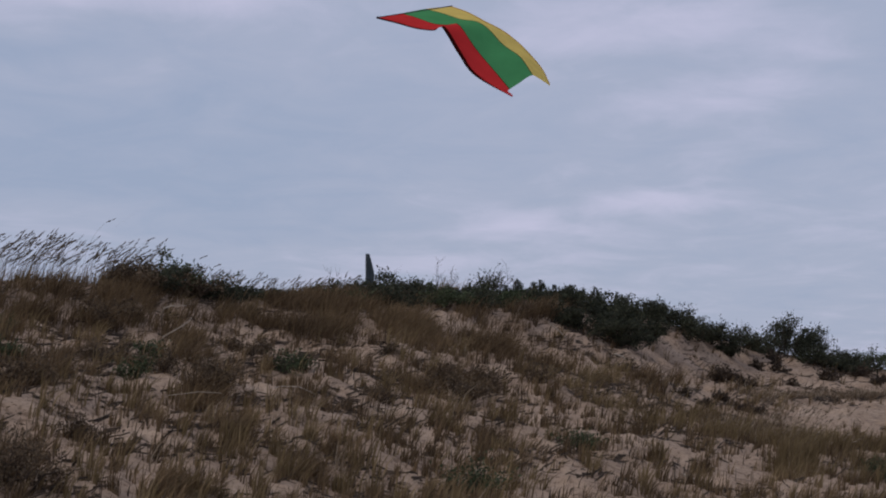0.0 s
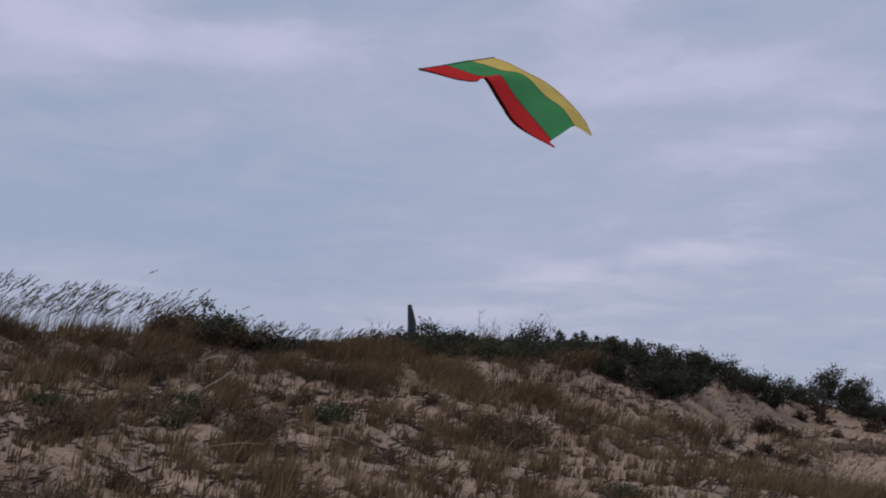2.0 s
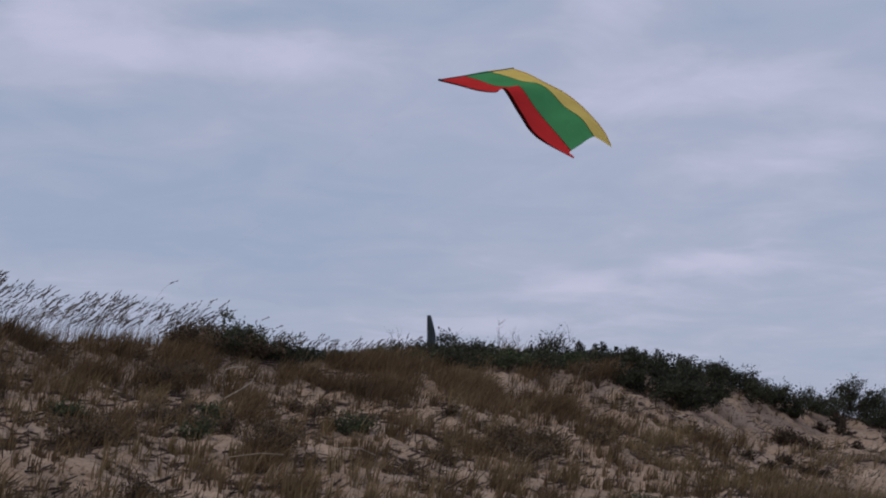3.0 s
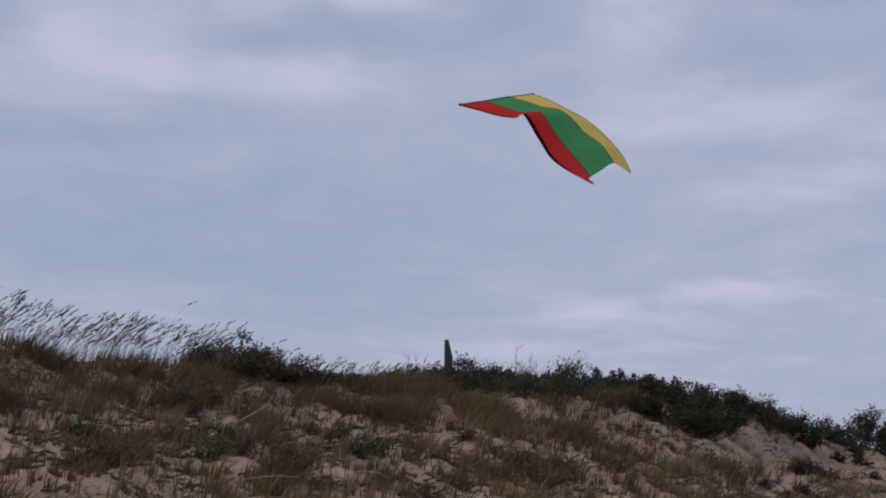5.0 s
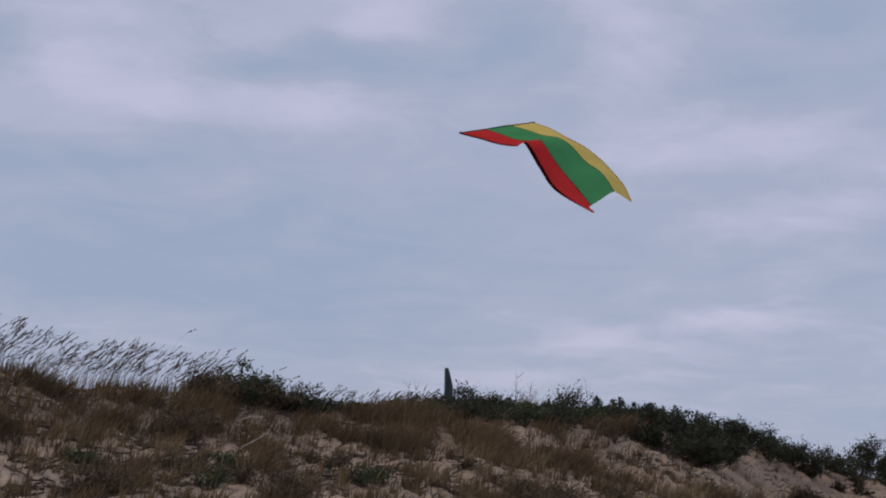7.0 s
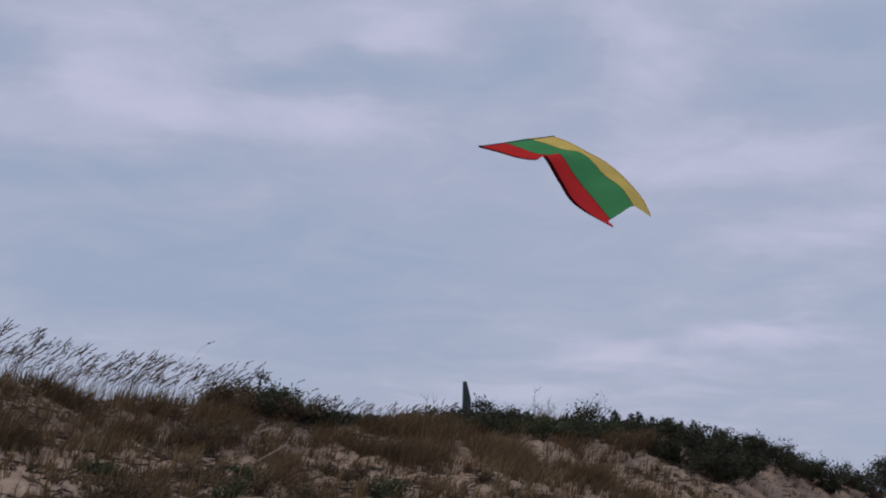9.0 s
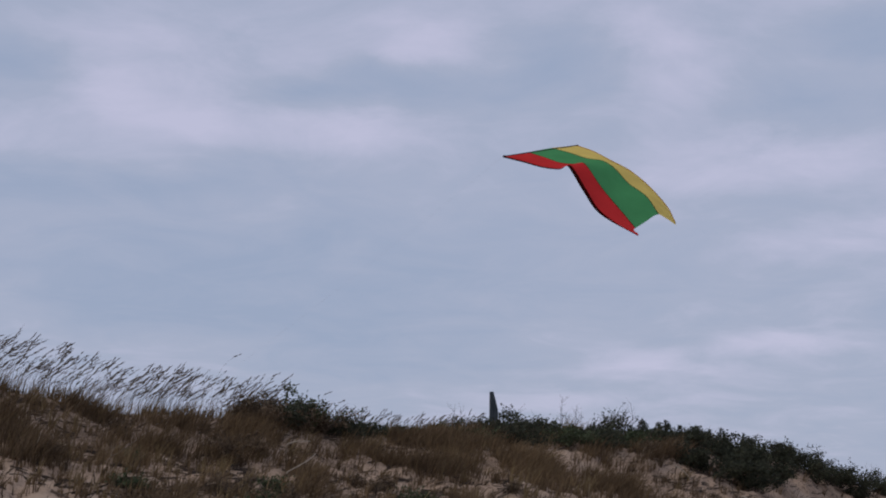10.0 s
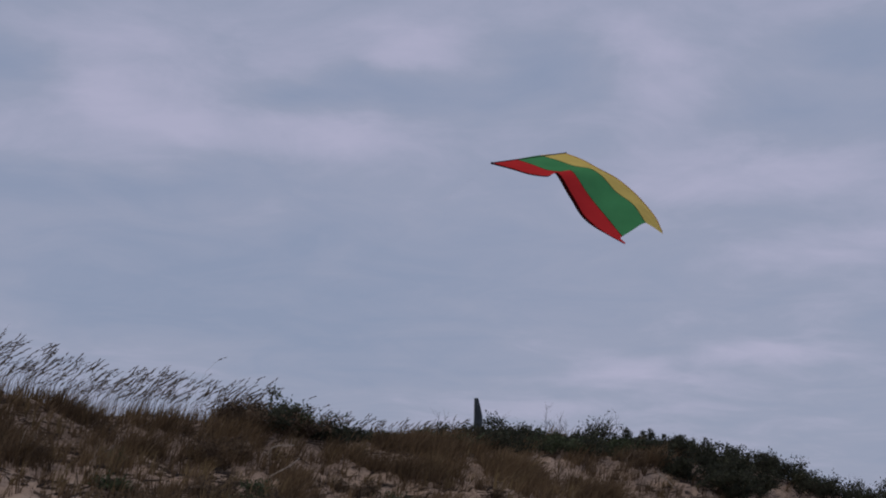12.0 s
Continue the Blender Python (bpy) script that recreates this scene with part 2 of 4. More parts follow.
def dune(az, s, rough=True):
    """The dune's surface. az: bearing in degrees; s: the place on the profile (0 foot, 1 and 2 slope, 3 crest, beyond it the far side)."""
    az, s = np.broadcast_arrays(np.asarray(az, float), np.asarray(s, float))
    by = lambda row: np.interp(az, BEARING, row)
    foot, low, up, top = by(FOOT), by(LOWER), by(UPPER), by(CREST)
    tan = lambda deg: np.tan(np.radians(deg))
    zf, zl = EYE - foot * tan(5.0), EYE + low * tan(by(LOW_RISE))
    zu, zt = EYE + up * tan(0.58 * by(RISE)), EYE + top * tan(by(RISE))
    one = np.ones_like(az)
    R = np.stack([one, 0.55 * foot, 0.78 * foot, foot, low, up, top, top + 4, top + 12, 140 * one, 600 * one, 3000 * one])
    Z = np.stack([0 * one, 0 * one, 0.1 * one, zf, zl, zu, zt, zt - 0.7, zt - 2.5, 0 * one, -1 * one, -2 * one])
    k = np.clip(s + 3, 0, 10.999)
    i = np.floor(k).astype(int)
    f = k - i

    def curve(V):
        d = np.diff(V, axis=0)
        a, b = d[:-1], d[1:]
        inner = np.where(a * b > 0, 2 * a * b / np.where(np.abs(a + b) < 1e-9, 1e-9, a + b), 0)
        m = np.concatenate([d[:1], inner, d[-1:]])
        pick = lambda A, j: np.take_along_axis(A, j[None], 0)[0]
        p, q, mp, mq = pick(V, i), pick(V, i + 1), pick(m, i), pick(m, i + 1)
        return (2 * f**3 - 3 * f**2 + 1) * p + (f**3 - 2 * f**2 + f) * mp + (3 * f**2 - 2 * f**3) * q + (f**3 - f**2) * mq

    r, z = curve(R), curve(Z)
    w = np.clip((80 - np.abs(az)) / 40, 0, 1)
    z = z * w * w * (3 - 2 * w)
    x, y = r * np.sin(np.radians(az)), r * np.cos(np.radians(az))
    if rough:
        on = np.clip((s + 1.5) / 1.5, 0, 1) * np.clip((5 - s), 0, 1) * w
        calm = 1 - 0.6 * np.clip(1 - np.abs(s - 3) / 0.5, 0, 1)
        z = z + on * calm * (0.12 * bumps(x, y, 2.6, 1) + 0.085 * bumps(x, y, 0.9, 2) + 0.075 * bumps(x, y, 0.4, 3) + 0.045 * bumps(x, y, 0.17, 4))
        # the bare bank is washed out in hollows and lumps
        bank = np.clip(1 - np.abs(az - 10) / 8, 0, 1) * np.clip(1 - np.abs(s - 2.15) / 0.8, 0, 1)
        z = z + on * bank * (0.26 * np.abs(bumps(x, y, 1.2, 5)) - 0.24 * np.abs(bumps(x, y, 0.55, 6)) + 0.10 * np.abs(bumps(x, y, 0.28, 7)))
    return np.stack([x, DEPTH * y, z], -1)


def mesh_of(name, verts, faces_by_size, mat, smooth=False):
    """A mesh from arrays of corners and of faces (all of one size in each array)."""
    me = bpy.data.meshes.new(name)
    verts = np.asarray(verts, np.float32).reshape(-1, 3)
    counts = np.concatenate([np.full(len(f), f.shape[1], np.int32) for f in faces_by_size])
    loops = np.concatenate([f.ravel() for f in faces_by_size]).astype(np.int32)
    me.vertices.add(len(verts))
    me.vertices.foreach_set("co", verts.ravel())
    me.loops.add(len(loops))
    me.loops.foreach_set("vertex_index", loops)
    me.polygons.add(len(counts))
    me.polygons.foreach_set("loop_start", np.concatenate([[0], np.cumsum(counts)[:-1]]).astype(np.int32))
    me.polygons.foreach_set("use_smooth", np.full(len(counts), smooth, bool))
    me.update(calc_edges=True)
    me.validate()
    me.materials.append(mat)
    return me


def part(name, me, parent, label=""):
    ob = new(name, me)
    ob.parent = parent
    return tagged(ob, label)


def build_ground():
    az = np.concatenate([np.arange(-180, -32, 4.0), np.arange(-32, 27, 0.13), np.arange(27, 180, 4.0)])
    s = np.concatenate([np.arange(-3, -0.6, 0.15), np.arange(-0.6, 3.4, 0.0085), np.arange(3.4, 5, 0.1), np.linspace(5, 7.999, 14)])
    A, S = np.meshgrid(az, s)
    V = dune(A, S).reshape(-1, 3)
    n, m = len(az), len(s)
    j, i = np.meshgrid(np.arange(m - 1), np.arange(n))
    i2 = (i + 1) % n
    quads = np.stack([j * n + i, j * n + i2, (j + 1) * n + i2, (j + 1) * n + i], -1).reshape(-1, 4)
    V = np.concatenate([V, [[0, 0, 0]]])
    k = np.arange(n)
    fan = np.stack([np.full(n, len(V) - 1), (k + 1) % n, k], -1)
    ob = new("ground", mesh_of("ground", V, [quads, fan], SAND, True))
    tagged(ob, "pale brown sand dune with hollows and dark litter", "sand dune", kind="structure")


build_ground()
rng = np.random.default_rng(7)
WIND = np.array([0.93, 0.30])


def blades(base, height, width, lean, bend):
    """Narrow bent blades, each a strip that tapers to a point."""
    n = len(base)
    phi = rng.uniform(0, math.pi, n)
    side = np.stack([np.cos(phi), np.sin(phi), np.zeros(n)], -1) * (width / 2)[:, None]
    V = np.zeros((n, 7, 3))
    for k, (t, w) in enumerate(((0.0, 1.0), (0.45, 0.85), (0.78, 0.5), (1.0, 0.0))):
        c = base.copy()
        c[:, :2] += lean * (height * bend * t * t)[:, None]
        c[:, 2] += height * (t - 0.35 * np.minimum(bend, 1.4) * t * t)
        if k < 3:
            V[:, 2 * k], V[:, 2 * k + 1] = c - side * w, c + side * w
        else:
            V[:, 6] = c
    o = (np.arange(n) * 7)[:, None]
    quads = np.concatenate([o + [0, 1, 3, 2], o + [2, 3, 5, 4]])
    return V.reshape(-1, 3), [quads, o + [4, 5, 6]]


def scatter(n, az0, az1, s0, s1, keep=None):
    """Places on the dune, even by area, thinned by keep(az, s, x, y) from 0 to 1."""
    az, s = rng.uniform(az0, az1, 6 * n), rng.uniform(s0, s1, 6 * n)
    P, Q = dune(az, s, False), dune(az, s + 0.01, False)
    P[:, 1], Q[:, 1] = P[:, 1] / DEPTH, Q[:, 1] / DEPTH
    r = np.hypot(P[:, 0], P[:, 1])
    w = r * np.abs(np.hypot(Q[:, 0], Q[:, 1]) - r)
    w = w / w.max()
    if keep is not None:
        w = w * keep(az, s, P[:, 0], P[:, 1])
    ok = rng.uniform(0, 1, len(az)) < w
    return az[ok][:n], s[ok][:n]


def tufts(az, s, count, spread, height, width, bend, splay=0.5):
    """Blades in tufts round the given places."""
    P = dune(az, s)
    k = rng.poisson(count, len(az)) + 3
    who = np.repeat(np.arange(len(az)), k)
    size = rng.uniform(0.55, 1.25, len(az))[who]
    n = len(who)
    off = rng.normal(0, 1, (n, 2)) * (spread * size)[:, None]
    base = P[who].copy()
    base[:, :2] += off
    base[:, 2] -= 0.03 + 0.25 * np.hypot(off[:, 0], off[:, 1])
    lean = WIND + rng.normal(0, splay, (n, 2)) + off / (spread + 1e-6) * 0.35
    h = height * size * rng.uniform(0.4, 1.15, n)
    return base, h, width * rng.uniform(0.6, 1.4, n), lean, bend * rng.uniform(0.2, 1.3, n)


def grass_object(name, sets, mat, label, category):
    sets = [np.concatenate(x) for x in zip(*sets)]
    V, F = blades(*sets)
    ob = new(name, mesh_of(name, V, F, mat))
    return tagged(ob, label, category, kind="stuff")


BARE = [(-3.9, 2.03, 1.0, 0.26), (4.6, 2.15, 1.0, 0.16), (2.6, 2.3, 0.7, 0.12), (-18.2, 2.38, 0.8, 0.07), (0.6, 2.55, 0.6, 0.07), (3.4, 2.5, 0.7, 0.08), (-2.0, 2.5, 0.7, 0.08), (-9.0, 2.05, 0.8, 0.1), (-13.8, 1.85, 1.1, 0.14), (-7.2, 1.62, 1.0, 0.12), (-2.3, 1.5, 0.9, 0.1), (-15, 1.5, 1.2, 0.1), (-0.6, 2.5, 0.6, 0.1)]
BARE += [(-2.01, 0.17, 1.1, 0.1), (5.41, 0.18, 1.5, 0.12), (-2.83, 1.43, 1.2, 0.1), (1.39, 0.66, 0.6, 0.06), (-14.51, 1.06, 1.4, 0.1), (-7.96, 1.16, 0.8, 0.1), (-8.6, 0.18, 0.8, 0.08), (-15.89, 0.76, 0.9, 0.06), (-17.48, 0.36, 0.7, 0.06)]


def bare_place(az, s):
    """1 where the sand lies bare in small scoured places, else 0."""
    out = np.zeros_like(az)
    for a, b, wa, ws in BARE:
        out = np.maximum(out, np.clip(1.6 - 1.3 * np.hypot((az - a) / wa, (s - b) / ws), 0, 1))
    return out


def patchy(az, s, x, y):
    """How thick the growth is: clumps and bare gaps, thin on the bank and in the sandy hollow."""
    g = 0.34 + 0.18 * np.clip((0.7 - s) / 0.5, 0, 1) + 0.38 * bumps(x, y, 1.9, 11) + 0.45 * bumps(x, y, 0.75, 12)
    bank = np.clip(1 - np.abs(az - 11.5) / 8.5, 0, 1) * np.clip((s - 1.1) / 0.4, 0, 1)
    hollow = np.clip((az - 14.5) / 2, 0, 1) * np.clip((s - 0.55) / 0.15, 0, 1)
    bare = np.clip(1 - np.abs(az - 14.0) / 1.8, 0, 1) * np.clip((0.42 - s) / 0.1, 0, 1)
    return np.clip(g, 0.06, 1) * (1 - 0.93 * np.clip(bank * 1.6, 0, 1)) * (1 - 0.95 * hollow) * (1 - 0.85 * bare) * (1 - 0.9 * bare_place(az, s))


# patches of dense growth: bearing, place, half width in degrees, half depth, tufts
CREST_PATCHES = [(-20.3, 2.35, 1.8, 0.2, 90), (-19.79, 2.31, 1.4, 0.16, 70), (-22.5, 2.6, 2.0, 0.15, 80), (-18.5, 2.6, 1.6, 0.10, 45), (-24.5, 2.4, 2.2, 0.2, 120), (-21.5, 1.95, 1.6, 0.2, 100), (-23.8, 1.9, 2.0, 0.2, 90)]
UPPER_PATCHES = [(-25.5, 2.8, 2.6, 0.2, 110), (-21.5, 2.75, 2.4, 0.16, 100), (-18.0, 2.7, 2.0, 0.14, 90), (-15.0, 2.6, 2.0, 0.2, 80), (-13, 2.45, 2.2, 0.3, 65),
                 (-9.5, 2.5, 2.2, 0.3, 120), (-6.5, 2.25, 2.6, 0.35, 240), (-6.5, 2.7, 2.4, 0.16, 160), (-9, 2.8, 2.0, 0.12, 65), (-1.0, 2.15, 2.2, 0.3, 240), (2.4, 1.8, 1.6, 0.22, 160), (-3.6, 2.45, 2.0, 0.15, 90)]
BROWN_PATCHES = CREST_PATCHES + UPPER_PATCHES + [(0.4, 1.12, 1.9, 0.14, 90), (5.5, 1.55, 1.2, 0.12, 40), (-11.3, 0.9, 1.0, 0.12, 50), (-19.5, 0.25, 1.6, 0.12, 50),
                 (-19.2, 1.1, 1.2, 0.14, 45), (-23, 2.15, 2.5, 0.35, 120), (-19.5, 2.25, 1.8, 0.25, 80), (1.2, 2.5, 2.4, 0.22, 190), (10.1, 1.3, 1.3, 0.10, 45), (3.8, 2.2, 1.4, 0.2, 70), (4.6, 2.35, 0.9, 0.1, 30), (-16.4, 2.2, 1.0, 0.1, 45), (-12.5, 1.7, 1.0, 0.2, 40)]
LOW_PATCHES = [(-4.72, 0.45, 1.1, 0.08, 30), (-6.46, 0.22, 1.2, 0.06, 30), (-5.28, 1.54, 1.2, 0.12, 45), (-12.92, 0.13, 1.7, 0.05, 45), (-10.06, 0.46, 0.9, 0.07, 25), (-19.93, 0.44, 1.2, 0.08, 30), (-16.8, 1.46, 1.4, 0.12, 30), (2.34, 0.55, 0.8, 0.07, 22), (-6.88, 0.84, 1.0, 0.1, 25)]
GRASS_PATCHES = [(5.9, 1.12, 1.6, 0.1, 36), (7.6, 1.3, 1.2, 0.1, 25), (9.3, 0.85, 1.6, 0.09, 55), (11.4, 0.66, 1.5, 0.07, 48), (13.2, 0.55, 1.3, 0.06, 50), (15.2, 0.50, 1.5, 0.06, 55), (17.3, 0.50, 1.8, 0.06, 60),
                 (16.3, 0.3, 0.8, 0.10, 65), (20.0, 0.48, 1.6, 0.06, 45), (19.6, 0.26, 1.2, 0.06, 40)]
PALE_PATCHES = [(18.6, 1.16, 3.0, 0.03, 110), (14.5, 1.1, 1.6, 0.05, 30), (16.6, 0.58, 1.2, 0.05, 50), (12.6, 0.62, 2.2, 0.06, 50)]


def patches(rows, count, spread, height, width, bend):
    out = []
    for az, s, wa, ws, n in rows:
        a, b = rng.normal(az, 0.55 * wa, 2 * n), np.minimum(rng.normal(s, 0.55 * ws, 2 * n), 3.02)
        P = dune(a, b, False)
        ok = rng.uniform(0, 1, 2 * n) < (1 - 0.93 * bare_place(a, b)) * np.clip(0.46 + 1.0 * bumps(P[:, 0], P[:, 1] / DEPTH, 0.75, 31), 0.05, 1)
        out.append(tufts(a[ok], b[ok], count, spread, height, width, bend, 0.9))
    return out


# loose tufts all over the slope
a1, s1 = scatter(2200, -29, 24, -0.35, 3.0, patchy)
a2, s2 = scatter(2700, -29, 24, -0.35, 3.0, patchy)
grass_object("beach_grass", [tufts(a1, s1, 12, 0.035, 0.38, 0.016, 0.4, 0.35)] + patches(GRASS_PATCHES, 12, 0.09, 0.42, 0.013, 0.5), GRASS,
             "olive and straw-brown beach grass leaning in the wind", "beach grass")
grass_object("dead_grass", [tufts(a2, s2, 9, 0.035, 0.30, 0.017, 0.4, 0.35)] + patches(BROWN_PATCHES, 13, 0.075, 0.40, 0.016, 0.5) + patches(LOW_PATCHES, 9, 0.045, 0.30, 0.014, 0.5), BROWN,
             "dense dark brown withered grass on the dune", "dry grass")


def open_sand(az, s, x, y):
    """1 on the sand of the slope, 0 in the smooth hollow and high on the bare bank."""
    hollow = np.clip((az - 14.5) / 2, 0, 1) * np.clip((s - 0.5) / 0.1, 0, 1) * np.clip((1.1 - s) / 0.1, 0, 1)
    bank = np.clip((az - 7) / 3, 0, 1) * np.clip((s - 1.25) / 0.2, 0, 1)
    spur = np.clip(1 - np.abs(az - 14.0) / 1.6, 0, 1) * np.clip((0.42 - s) / 0.1, 0, 1)
    return (1 - 0.96 * hollow) * (1 - 0.9 * bank) * (1 - 0.8 * spur) * (1 - 0.8 * bare_place(az, s))


def single_stems():
    az, s = scatter(12000, -29, 24, -0.35, 2.9, lambda a, p, x, y: open_sand(a, p, x, y) * np.clip(0.3 + 0.7 * bumps(x, y, 0.6, 51), 0.03, 1))
    P = dune(az, s)
    n = len(P)
    P[:, 2] -= 0.02
    return P, rng.uniform(0.10, 0.36, n) * rng.uniform(0.5, 1, n), rng.uniform(0.008, 0.020, n), WIND * 0.5 + rng.normal(0, 0.5, (n, 2)), rng.uniform(0.0, 0.5, n)


def fallen_stems(count, longest):
    """Broken stems lying on the sand in drifts: three-sided sticks, most of them along the slope."""
    az, s = scatter(count, -29, 24, -0.35, 2.9, lambda a, p, x, y: np.maximum(open_sand(a, p, x, y), 0.2 * (p > 1.2)) * np.clip(0.22 + 0.6 * bumps(x, y, 0.9, 21) + 0.5 * bumps(x, y, 0.35, 22), 0.015, 1))
    n = len(az)
    length, turn = longest * rng.uniform(0.3, 1, n) ** 1.5, rng.normal(0, 0.8, n)
    reach = np.interp(az, BEARING, LOWER)
    da, ds = np.degrees(length * np.cos(turn) / reach) / 2, length * np.sin(turn) / 16
    thick = rng.uniform(0.008, 0.022, n)[:, None]
    A, B = dune(az - da, s - ds), dune(az + da, s + ds)
    A[:, 2:] += thick + 0.012
    B[:, 2:] += thick + 0.012 + rng.uniform(0, 0.05, (n, 1)) * (rng.uniform(0, 1, (n, 1)) < 0.4)
    ring = np.array([(0, -0.8, -0.6), (0, 0.8, -0.6), (0, 0, 1.0)])
    V = np.stack([E + thick * w * k for E, w in ((A, 1.0), (B, 0.5)) for k in ring], 1)
    o = (np.arange(n) * 6)[:, None]
    return V.reshape(-1, 3), [np.concatenate([o + [k, (k + 1) % 3, 3 + (k + 1) % 3, 3 + k] for k in range(3)]), np.concatenate([o + [2, 1, 0], o + [3, 4, 5]])]


a3, s3 = scatter(500, -29, 24, -0.3, 2.9, patchy)
grass_object("bleached_grass", [tufts(a3, s3, 3, 0.05, 0.36, 0.013, 0.55, 0.8)] + patches(PALE_PATCHES, 9, 0.09, 0.30, 0.014, 0.5), STRAW, "pale bleached grass blades among the brown tufts", "dry grass")
a4, s4 = scatter(4200, -29, 24, -0.35, 2.6, lambda a, p, x, y: open_sand(a, p, x, y) * np.clip(0.42 + 0.7 * bumps(x, y, 0.8, 41), 0.03, 1))
grass_object("withered_stubs", [tufts(a4, s4, 6, 0.02, 0.25, 0.014, 0.35, 0.35)], BROWN, "short stiff bundles of withered grass in sand", "dry grass")
grass_object("dry_stems", [single_stems()], LITTER, "thin dark dead stems standing in the sand", "dry stems")
tagged(new("fallen_stems", mesh_of("fallen_stems", *fallen_stems(34000, 0.24), LITTER)), "dark broken stems lying on the sand", "plant litter", kind="stuff")


def tuft_meshes(count, blades_each, mat):
    """A few different tufts, each a mesh one metre wide and high round its own foot."""
    made = []
    for k in range(count):
        n = int(blades_each * rng.uniform(0.7, 1.3))
        off = rng.normal(0, 0.24, (n, 2)) * [1.0, 0.7]
        base = np.concatenate([off, -0.10 - 0.2 * np.hypot(off[:, 0], off[:, 1])[:, None]], 1)
        lean = WIND * 0.45 + rng.normal(0, 0.3, (n, 2)) + off * 0.9
        V, F = blades(base, rng.uniform(0.35, 1.2, n), 0.05 * rng.uniform(0.6, 1.4, n), lean, 0.42 * rng.uniform(0.1, 1.3, n))
        # a low mound of matted thatch holds the blades together
        ring = np.arange(12) * math.pi / 6
        wide = rng.uniform(0.36, 0.52, 12)
        rim = np.stack([wide * np.cos(ring), 0.7 * wide * np.sin(ring), np.full(12, -0.22)], -1)
        top = rim * [0.6, 0.6, 0] + [0, 0, 0.05]
        o = len(V)
        k = np.arange(12)
        F = [F[0], F[1], np.stack([k, (k + 1) % 12, 12 + (k + 1) % 12, 12 + k], -1) + o, np.stack([12 + k, 12 + (k + 1) % 12, np.full(12, 24)], -1) + o]
        V = np.concatenate([V, rim, top, [[0, 0, 0.09]]])
        made.append(mesh_of("grass_tuft", V, F, mat))
    return made


OLIVE, WITHERED = tuft_meshes(6, 85, GRASS), tuft_meshes(6, 85, BROWN)
OLIVE_LABEL, WITHERED_LABEL = "olive-brown tuft of beach grass in sand", "dark brown tuft of withered grass in sand"


def grass_tuft(az, s, width, height, kinds):
    ob = new("grass_tuft", kinds[rng.integers(len(kinds))])
    x, y, z = dune(az, s)
    ob.matrix_world = pose(x, y, z, 0, 0, rng.uniform(-25, 25)) @ Matrix.Diagonal((width, width, 0.85 * height, 1))
    tagged(ob, OLIVE_LABEL if kinds is OLIVE else WITHERED_LABEL, "grass tuft", "grass tufts on the slope")


# bearing, place, width, height, kind
TUFTS_SHORE = [
    (-16.86, 1.21, 0.18, 0.42, WITHERED), (-13.57, 1.49, 0.33, 0.51, OLIVE), (-10.03, 0.39, 0.34, 0.44, OLIVE), (-12.24, 0.14, 0.49, 0.34, OLIVE), (-13.74, 0.09, 0.29, 0.26, WITHERED),
    (-17.88, 0.16, 0.13, 0.26, WITHERED), (-8.42, 1.35, 0.26, 0.36, WITHERED), (-8.04, 0.3, 0.15, 0.37, OLIVE), (-12.63, 0.49, 0.25, 0.22, WITHERED), (-10.49, 0.07, 0.16, 0.27, OLIVE),
    (-19.5, 1.36, 0.5, 0.36, WITHERED), (-18.16, 1.45, 0.45, 0.3, WITHERED), (-15.01, 0.98, 0.21, 0.32, OLIVE), (-15.99, 0.47, 0.15, 0.23, WITHERED), (-19.0, 0.98, 0.26, 0.26, OLIVE),
    (-9.28, 0.69, 0.28, 0.28, OLIVE), (-16.72, 0.19, 0.16, 0.26, OLIVE), (-19.66, 0.12, 0.25, 0.3, WITHERED),
]
TUFTS_SHORE += [(-12.99, 2.09, 0.5, 0.42, WITHERED), (-12.08, 1.91, 0.4, 0.36, WITHERED)]
TUFTS_MIDDLE = [
    (-5.36, 1.26, 0.52, 0.54, WITHERED), (-4.12, 0.34, 0.45, 0.55, OLIVE), (-5.58, 0.38, 0.26, 0.34, WITHERED), (-2.81, 1.11, 0.26, 0.4, OLIVE), (-1.66, 1.17, 0.16, 0.34, OLIVE),
    (-1.9, 0.48, 0.11, 0.34, WITHERED), (-1.52, 0.39, 0.11, 0.27, WITHERED), (-2.56, 0.58, 0.16, 0.28, WITHERED), (3.15, 0.66, 0.42, 0.6, OLIVE), (1.31, 0.77, 0.25, 0.44, OLIVE),
    (5.08, 0.98, 0.43, 0.6, WITHERED), (4.0, 1.38, 0.47, 0.33, WITHERED), (-4.71, 0.13, 0.35, 0.37, OLIVE), (-0.98, 0.04, 0.09, 0.31, WITHERED), (-0.38, 0.03, 0.09, 0.27, WITHERED),
    (2.88, 0.34, 0.3, 0.37, WITHERED), (-6.62, 0.98, 0.32, 0.4, WITHERED), (-3.36, 0.12, 0.24, 0.36, OLIVE), (1.53, 1.07, 0.65, 0.42, WITHERED),
]
